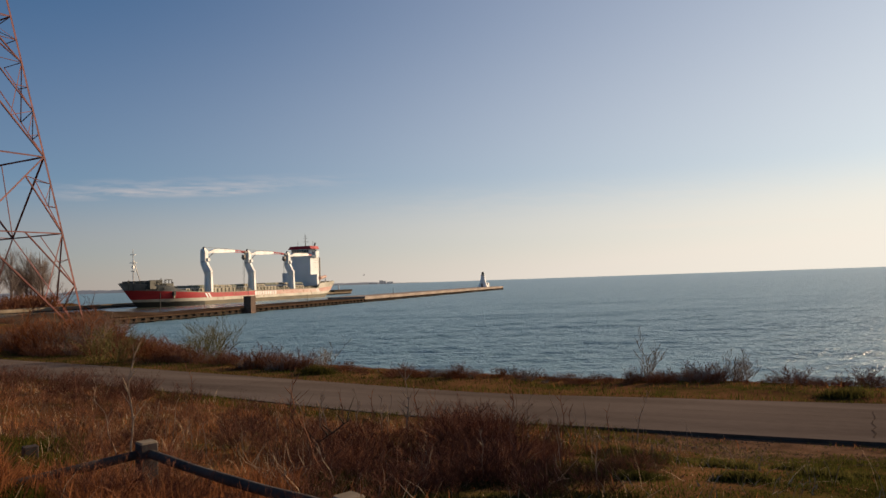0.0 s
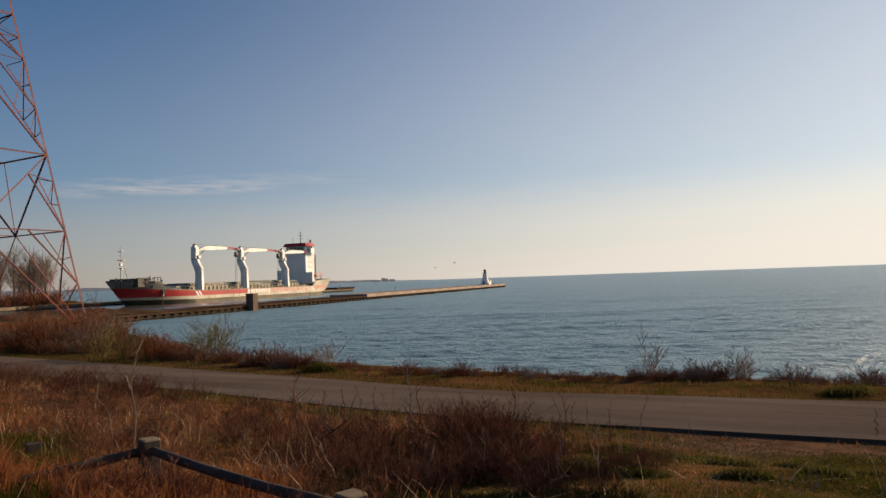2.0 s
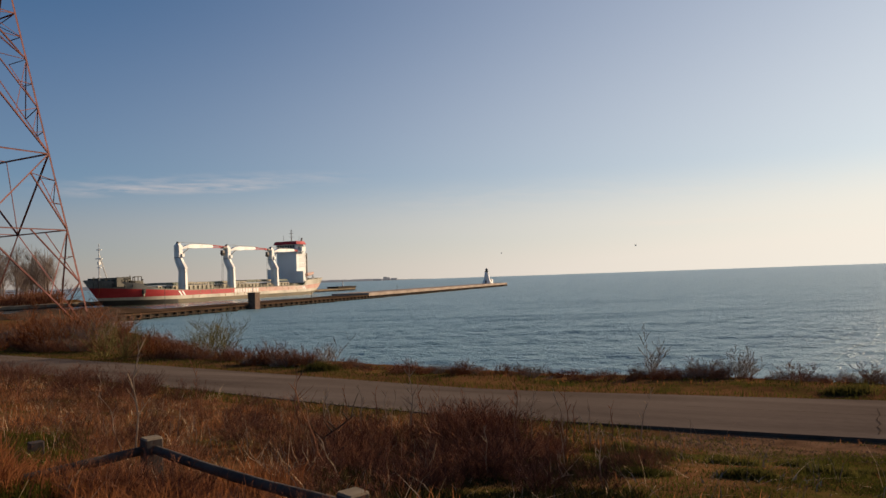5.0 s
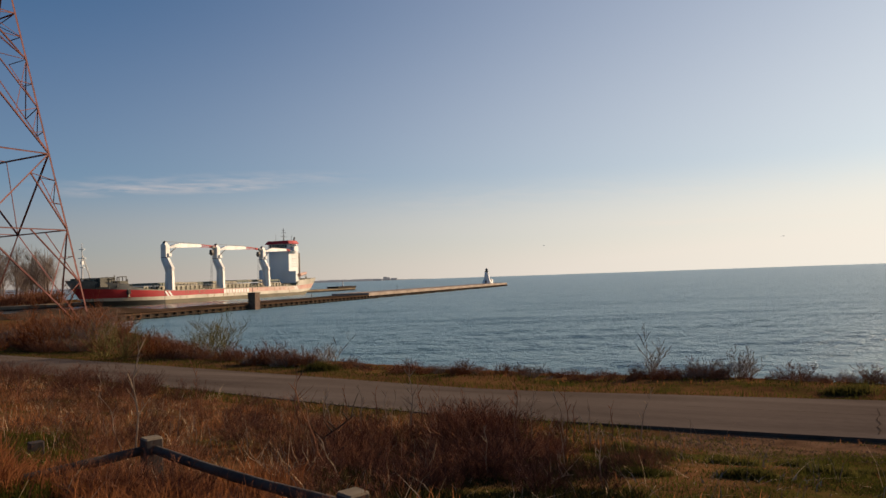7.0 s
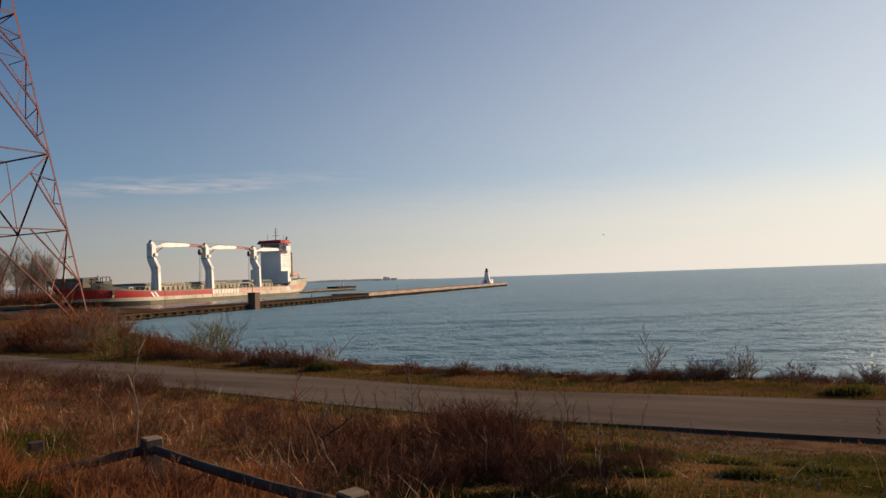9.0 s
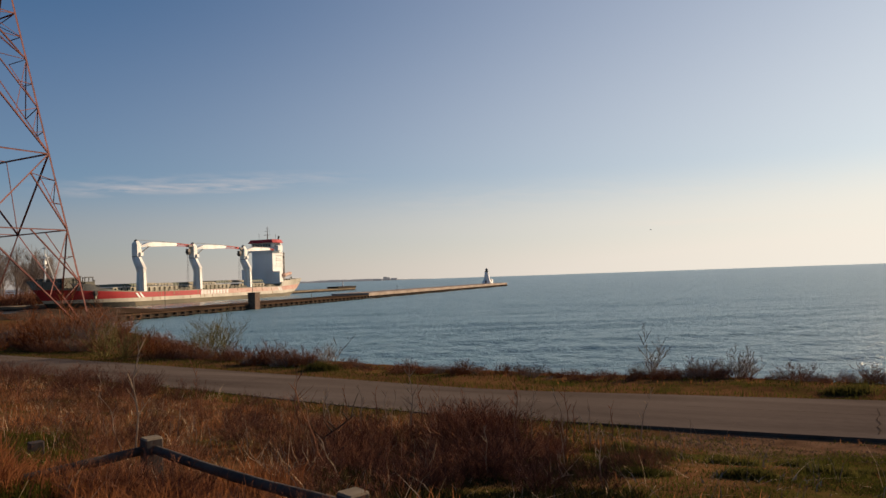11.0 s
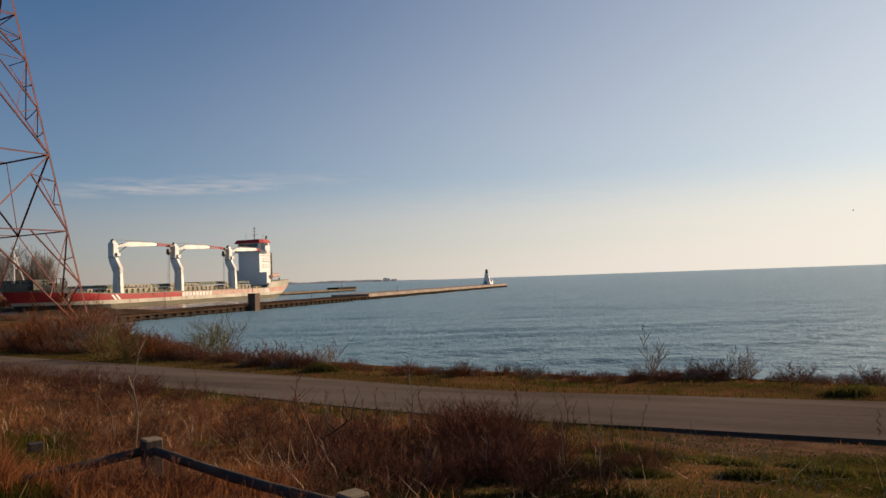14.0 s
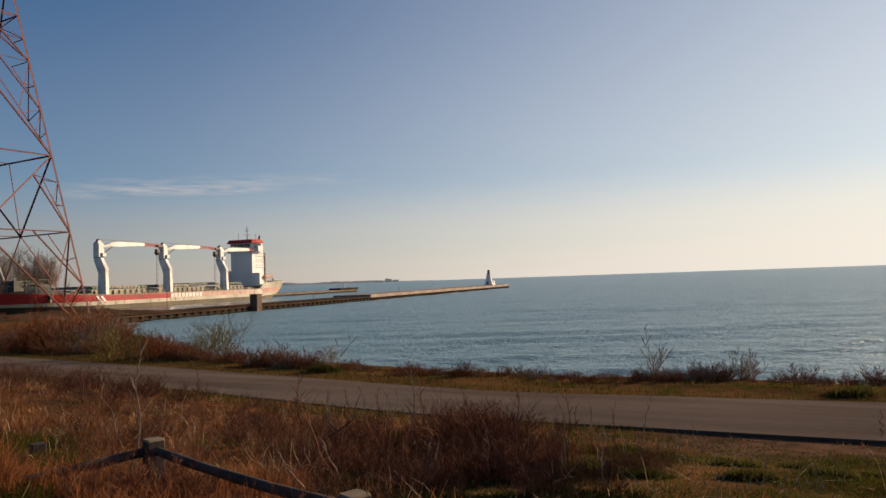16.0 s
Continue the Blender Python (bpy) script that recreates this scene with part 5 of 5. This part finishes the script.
def sapling(x, y, lean_, height_, seed):
    """A thin wandering stem with a few short forks near its top."""
    r = random.Random(seed)
    g_ = Geo()
    n_, ph = 9, r.uniform(0, 6.28)
    pts = [Vector((lean_ * (k / n_) ** 1.4 + 0.035 * height_ * math.sin(ph + k * 1.1) * (k / n_), 0.03 * math.sin(ph * 2 + k), height_ * k / n_ - (0.05 if k == 0 else 0))) for k in range(n_ + 1)]
    th = 0.0078 + 0.0056 * height_
    g_.tube(pts, [th * (1 - 0.8 * k / n_) for k in range(n_ + 1)], 5, cap=False)
    for k in range(3, n_):
        for _ in range(1 + (height_ > 1.1)):
            if r.random() < 0.72:
                w_ = Vector((r.choice((-1, 1)) * r.uniform(0.35, 0.9), r.uniform(-0.5, 0.5), r.uniform(0.6, 1.1))).normalized()
                q, ln = pts[k], height_ * r.uniform(0.07, 0.2) * (1.2 - 0.5 * k / n_)
                e = q + w_ * ln
                g_.tube([q, q.lerp(e, 0.5) + Vector((0, 0, 0.02)), e + Vector((0, 0, 0.03))], [th * 0.5, th * 0.4, th * 0.15], 4, cap=False)
                g_.tube([q.lerp(e, 0.5), q.lerp(e, 0.5) + Vector((-w_.x * 0.4, 0, 0.9)) * ln * 0.4], [th * 0.3, th * 0.12], 3, cap=False)
    return g_.mesh("sapling", M_PALE if seed % 5 in (0, 1, 3) else M_TWIG)


for k, (x, y, lean_, h) in enumerate(SAPLINGS):
    plant(sapling(x, y, lean_, h, k), "sapling", x, y, "thin bare sapling standing above the brush" if h > 0.9 else "short thin dry stalk in the brush", "sapling", 1.0, 0, "bank saplings")
for k in range(26):
    x, y = rp.uniform(-9, 2.6), rp.uniform(7.5, 13)
    if signed(ROAD_LINE, np.array([x]), np.array([y]))[0] < -4:
        plant(sparse[k % 4], "weed_stalk", x, y, "thin dry weed stalk with bare side shoots", "weed", rp.uniform(0.4, 0.75), k * 67, "dry weed stalks")

# bushes along the lake's edge
def bank(me, x, y, scale, label, squash=1.0, name="bush"):
    return plant(me, name, x, y, label, "sapling" if me in (vee, thin_tree) else "bush", scale, rp.uniform(0, 360), "lakeside bushes", squash=squash)
bank(willow[0], -11.2, 35.0, 0.95, "olive-twigged bare willow bush on the shore")
bank(willow[1], -12.0, 36.2, 0.85, "olive-twigged bare willow bush on the shore")
bank(willow[0], -15.4, 34.2, 0.8, "pale green-twigged bush beside the path")
bank(willow[1], -17.0, 35.5, 0.8, "pale green-twigged bush beside the path")
bank(thin_tree, -4.6, 29.2, 0.75, "small bare upright shrub on the shore")
bank(vee, -4.9, 29.0, 0.55, "small bare pale shrub on the shore")
bank(thin_tree, 6.7, 23.6, 0.95, "thin sparse sapling on the lake's edge")
bank(thin_tree, 6.85, 23.8, 0.5, "thin sparse sapling on the lake's edge")
bank(vee, 9.3, 22.9, 0.62, "pale bare bush spreading like a fan")
bank(vee, 9.55, 22.8, 0.5, "pale bare bush spreading like a fan")
for x0, x1, y0, count, size in ((7.0, 8.8, 23.1, 26, 0.50), (8.8, 11.0, 21.9, 16, 0.30), (10.8, 15.8, 21.1, 42, 0.50), (3.4, 7.0, 23.8, 28, 0.36), (-8.4, -5.5, 29.4, 22, 0.85),
                                (-15.5, -9.0, 33.6, 28, 0.8), (-5.5, 3.5, 26.6, 52, 0.38), (-1.6, 0.6, 25.6, 10, 0.5)):
    for k in range(count):
        t = (k + rp.random()) / count
        xx = x0 + (x1 - x0) * t
        yy = y0 - (xx - (x0 + x1) / 2) * 0.5 + rp.uniform(-0.7, 0.9)
        bank(rp.choice(bank_bush), xx, yy, size * (0.5 + 0.85 * rp.random() ** 2 + 0.2 * math.sin(xx * 3.1)), "low dense brown leafless bush on the lake's edge", rp.uniform(0.7, 1.0))
for k in range(46):
    xx, yy = rp.uniform(-23, -14.5), rp.uniform(37.5, 49)
    if signed(ROAD_LINE, np.array([xx]), np.array([yy]))[0] > 4.0 and signed(SHORE_LINE, np.array([xx]), np.array([yy]))[0] > 0.8:
        bank(rp.choice(bank_bush), xx, yy, rp.uniform(0.8, 1.4), "tangled brown brush on the low shore", rp.uniform(0.7, 1.0))
# tall brush below the tower
for k in range(60):
    yy = rp.uniform(40, 58)
    xx = -yy * rp.uniform(0.47, 0.66)
    if signed(ROAD_LINE, np.array([xx]), np.array([yy]))[0] > 3.2 and signed(SHORE_LINE, np.array([xx]), np.array([yy]))[0] > 1.5:
        bank(rp.choice(bank_bush), xx, yy, rp.uniform(1.2, 2.2) * (1.0 if xx > -0.58 * yy else 0.6), "tall tangled brown brush at the tower's foot", rp.uniform(0.8, 1.1))
# brush on the mound at the pier's root
for k in range(30):
    aa, cc = rp.uniform(70, 100), rp.uniform(94.5, 103)
    p_ = ALONG * aa + ACROSS * cc
    ob = new("bush", rp.choice(bank_bush))
    ob.matrix_basis = pose(p_.x, p_.y, 2.2 - 0.5 * abs(cc - 99) / 5, 0, 0, rp.uniform(0, 360)) @ Matrix.Diagonal((1.6, 1.6, 1.0, 1)) @ Matrix.Scale(rp.uniform(0.6, 1.1), 4)
    tagged(ob, "bare brown bush on the mound beside the canal", "bush", "mound bushes")
young = shrub_mesh(95, 3.4, 0.5, 4, 9, M_STRAW, 0.032, 0.35, 3)
for x_, y_, z_ in ((-22.7, 43.5, 1.0), (-24.8, 46.5, 0.95), (-20.4, 41.2, 0.8), (-27.0, 46.0, 0.9)):
    plant(young, "sapling", x_, y_, "tall pale bare sapling in the brush", "sapling", z_, x_ * 50, "brush saplings")
# dark grass mounds on the verge
M_TUSSOCK = mat("dark_tussock_grass", (0.022, 0.024, 0.007), (0.11, 0.092, 0.026), 0.5, 0.9, bump=0, fine=3, island=0.6, spec=0.0, thin=0.45)
LAWN = [(3.1, 10.6, 0.34), (3.9, 9.9, 0.3), (4.7, 8.9, 0.26), (2.6, 9.4, 0.3), (5.6, 9.5, 0.24), (3.4, 8.2, 0.26), (2.3, 8.3, 0.24), (4.1, 11.4, 0.3), (2.9, 11.8, 0.28), (5.0, 10.3, 0.22)]
for k, (x_, y_, w_) in enumerate([(10.45, 18.75, 0.55), (-4.75, 26.9, 0.6), (13.2, 18.0, 0.4)] + LAWN):
    rr = np.random.RandomState(60 + k)
    tx, ty = rr.normal(x_, w_ * 0.55, 1500), rr.normal(y_, w_ * 0.3, 1500)
    tagged(blades("tussock", tx, ty, 0.36 if k < 3 else 0.15, 0.014, 1.1, M_TUSSOCK, "dark green grass tussock on the verge" if k < 3 else "low mossy green grass tussock on the bank", 70 + k, kind=""), category="tussock", group="grass tussocks")


# ---------- bare trees and brush across the canal ----------
def far_bank():
    xs_, ys_ = np.linspace(-320, 232, 70), np.linspace(-150, 0, 16)
    vx, vy = np.meshgrid(ys_, xs_)
    h = 2.2 * np.clip(-vx / 4, 0, 1) * np.clip((203 - 0.9 * vx - vy) / 8, 0, 1) + lumps(vx, vy, 14) * 0.5 * np.clip(-vx / 10, 0, 1) - 0.3
    thing("ground", fast_mesh("far_bank", np.stack([vx.ravel(), vy.ravel(), h.ravel()], 1), grid_quads(len(ys_), len(xs_)), M_SOIL), None,
          "brown wooded bank across the canal", "ground", canal(0, 201.5), kind="structure")
    r = random.Random(8)
    trees = []
    for k in range(4):
        g = Geo()
        trunk = [Vector((0, 0, -0.5)), Vector((0.2, 0.1, 5)), Vector((0.1, 0.3, 10)), Vector((0.3, 0.0, 15)), Vector((0.2, 0.2, 19))]
        g.tube(trunk, [0.34, 0.27, 0.19, 0.11, 0.03], 6, cap=False)
        lv = Geo()
        for _ in range(52):
            z = r.uniform(3.5, 14.5)
            i = min(3, int(z / 5))
            p = trunk[i].lerp(trunk[i + 1], (z - i * 5) / 5 if i < 3 else (z - 15) / 4)
            a = r.uniform(0, 6.28)
            ln = r.uniform(5.0, 8.5) * (1.08 - z / 26)
            w = Vector((math.cos(a), math.sin(a), r.uniform(0.7, 1.9))).normalized()
            m1 = p + w * ln * 0.5
            e = m1 + (w + Vector((0, 0, 0.4))).normalized() * ln * 0.5
            lv.tube([p, m1, e], [0.06, 0.035, 0.014], 4, cap=False)
            for _ in range(13):
                q = p.lerp(e, r.uniform(0.3, 1))
                w2 = (w + Vector((r.uniform(-1, 1), r.uniform(-1, 1), r.uniform(-0.1, 0.9)))).normalized()
                lv.tube([q, q + w2 * ln * r.uniform(0.2, 0.45)], [0.020, 0.009], 3, cap=False)
        trees.append((g.mesh("trunk", M_BARK), lv.mesh("crown", M_BARK)))
    for k in range(32):
        c = 212 + r.uniform(0, 42)
        a = c * r.uniform(0.76, 0.905)
        tr = empty("tree", "tall bare leafless tree on the bank across the canal", "tree", canal(a, c, 1.7) @ pose(0, 0, 0, 0, 0, r.uniform(0, 360)) @ Matrix.Scale(r.uniform(0.65, 1.15), 4), group="bare trees")
        tm, cmn = trees[k % 4]
        part("trunk", tm, None, tr)
        part("crown", cmn, None, tr)
    g = Geo()
    for k in range(60):
        c = 204 + r.uniform(0, 24)
        a = c * r.uniform(0.74, 0.93)
        for _ in range(26):
            b, h = r.uniform(0, 6.28), r.uniform(2.2, 5.2)
            w = Vector((math.cos(b) * 0.5, math.sin(b) * 0.5, 1)).normalized()
            p0 = Vector((-(c - 201.5) + math.cos(b) * 1.2, a + math.sin(b) * 1.2, 1.4))
            g.tube([p0, p0 + w * h * 0.5, p0 + w * h + Vector((r.uniform(-0.6, 0.6), r.uniform(-0.6, 0.6), 0))], [0.07, 0.05, 0.015], 3, cap=False)
            for _ in range(6):
                q = p0 + w * h * r.uniform(0.25, 0.95)
                g.tube([q, q + Vector((r.uniform(-1, 1), r.uniform(-1, 1), r.uniform(0, 1))).normalized() * h * 0.25], [0.035, 0.012], 3, cap=False)
    thing("brush", g, M_TWIG, "tangled bare brown brush across the canal", "brush", canal(0, 201.5), kind="stuff")


far_bank()


# ---------- fence ----------
def fence():
    ob = empty("fence", "low weathered grey wooden post and rail fence", "fence", pose(0, 0, 0))
    tops = [(-0.70, 5.1, 4.30), (-3.08, 7.4, 4.25), (-5.6, 5.65, 4.06)]
    for x, y, z in tops:
        g_ = Geo()
        lo = gz(x, y) - 0.3
        b = 0.012
        w = 0.088
        ring = [(-w, -w + b), (-w + b, -w), (w - b, -w), (w, -w + b), (w, w - b), (w - b, w), (-w + b, w), (-w, w - b)]
        g_.prism(ring, lo - z, -0.012)
        post = part("post", g_, M_FENCE, ob, at=pose(x, y, z, 0, 0, 42 if x > -4 else 10))
        # paler top face: the sunlight on the post is put into its colour
        c_ = Geo()
        c_.prism(ring, -0.012, 0.006, top_scale=0.9)
        part("cap", c_, M_CONCRETE, post, "post top coloured pale for the sunlight on it")
    for (x0, y0, z0), (x1, y1, z1) in zip(tops, tops[1:]):
        for dz in (0.11,):
            g_ = Geo()
            p, q = Vector((x0, y0, z0 - dz)), Vector((x1, y1, z1 - dz))
            n_ = [p.lerp(q, k / 6) + Vector((0, 0, -0.03 * math.sin(math.pi * k / 6))) for k in range(7)]
            g_.tube(n_, [0.045, 0.048, 0.044, 0.047, 0.044, 0.048, 0.044], 8)
            part("rail", g_, M_FENCE, ob, smooth=True)
    x, y = -5.2, 9.0
    g_ = Geo()
    g_.prism([(-0.08, -0.07), (-0.07, -0.08), (0.07, -0.08), (0.08, -0.07), (0.08, 0.07), (0.07, 0.08), (-0.07, 0.08), (-0.08, 0.07)], gz(x, y) - 0.2, 3.91)
    thing("bollard", g_, M_FENCE, "short square weathered wooden post in the grass", "post", pose(x, y, 0, 0, 0, 42))


fence()

# loose gravel beside the path's bare edge
r_ = np.random.RandomState(17)
gxp, gyp = scatter(45000, 3.0, 16, 6, 15, 18, lambda x, y, s, d, u: (s < -1.95) & (s > -4.6) & (u < 0.5 * np.clip(0.5 + lumps(x, y, 1.5, 4), 0, 1)))
n = len(gxp)
gs = r_.uniform(0.006, 0.026, n)
gzz = ground_z(gxp, gyp)
oct_ = np.array([(1, 0, 0), (0, 1, 0), (-1, 0, 0), (0, -1, 0), (0, 0, 0.6), (0, 0, -0.6)])
pv = oct_[None] * gs[:, None, None] * r_.uniform(0.6, 1.3, (n, 6, 1)) + np.stack([gxp, gyp, gzz + 0.005], 1)[:, None]
tri = np.array([(0, 1, 4), (1, 2, 4), (2, 3, 4), (3, 0, 4), (1, 0, 5), (2, 1, 5), (3, 2, 5), (0, 3, 5)])
thing("gravel", fast_mesh("gravel", pv.reshape(-1, 3), (np.arange(n)[:, None, None] * 6 + tri[None]).reshape(-1, 3), M_GRAVEL, smooth=False), None,
      "loose pale gravel on the path's bare shoulder", "gravel", kind="stuff")


# ---------- gulls ----------
def gull():
    ob = empty("gull", "small white gull in flight over the lake", "bird")
    g_ = Geo()
    g_.tube([(0, -0.24, 0), (0, -0.1, 0.01), (0, 0.1, 0.01), (0, 0.2, 0.03), (0, 0.27, 0.02)], [0.02, 0.07, 0.075, 0.045, 0.01], 6)
    part("body", g_, M_WHITE, ob, smooth=True)
    for sx in (-1, 1):
        w_ = Geo()
        vs = [(0, -0.08, 0.03), (0, 0.10, 0.03), (sx * 0.32, -0.03, 0.14), (sx * 0.32, 0.12, 0.14), (sx * 0.68, -0.10, 0.08)]
        w_.add(vs + [(x, y, z - 0.02) for x, y, z in vs], [(0, 1, 3, 2), (2, 3, 4), (6, 8, 7, 5), (7, 8, 9), (1, 6, 8, 3), (0, 2, 7, 5)])
        part("wing", w_, M_BOWGREY, ob)
    return ob


gull_a, gull_b = gull(), gull()



# ---------- what moves ----------
GULL_A = [(0, -18.19, 170.0, 7.83, -75), (1.5, -2.81, 168.1, 8.9, -75), (3.5, 22.81, 165.6, 11.02, -75), (5, 44.53, 163.8, 11.65, -75), (7, 77.49, 161.2, 12.61, -75), (8, 95.63, 160.0, 14.09, -75), (11, 146.93, 156.2, 15.95, -75), (16, 229.58, 150.0, 17.69, -75)]
GULL_B = [(0, -16.26, 230.0, 5.88, -75), (4, 11.62, 222.5, 11.87, -75), (6.5, 27.62, 217.8, 13.97, -75), (7.5, 34.67, 215.9, 15.2, -75), (9, 48.42, 213.1, 16.98, -75), (12, 74.57, 207.5, 18.57, -75), (14, 118.48, 203.8, 21.29, -75), (14.5, 127.03, 202.8, 21.55, -75), (16, 154.25, 200.0, 22.03, -75)]

def motions():
    walk(water, [(0, pose(0, 0, 0)), (16, pose(-4, -40, 0))])
    for bird, rows in ((gull_a, GULL_A), (gull_b, GULL_B)):
        walk(bird, [(t, pose(x, y, z, 0, 0, turn)) for t, x, y, z, turn in rows])
        for wing in [c for c in bird.children if c.name.startswith("wing")]:
            way = 1 if wing.data.vertices[4].co.x > 0 else -1
            walk(wing, [(k * 0.2, pose(0, 0, 0, 0, -way * (6 + 24 * math.sin(k * 0.2 * 14.0)), 0)) for k in range(81)])
    walk(ship, [(t, canal(224.45 - 3.372 * t, 176.5)) for t in (0, 4, 8, 12, 16)])


motions()
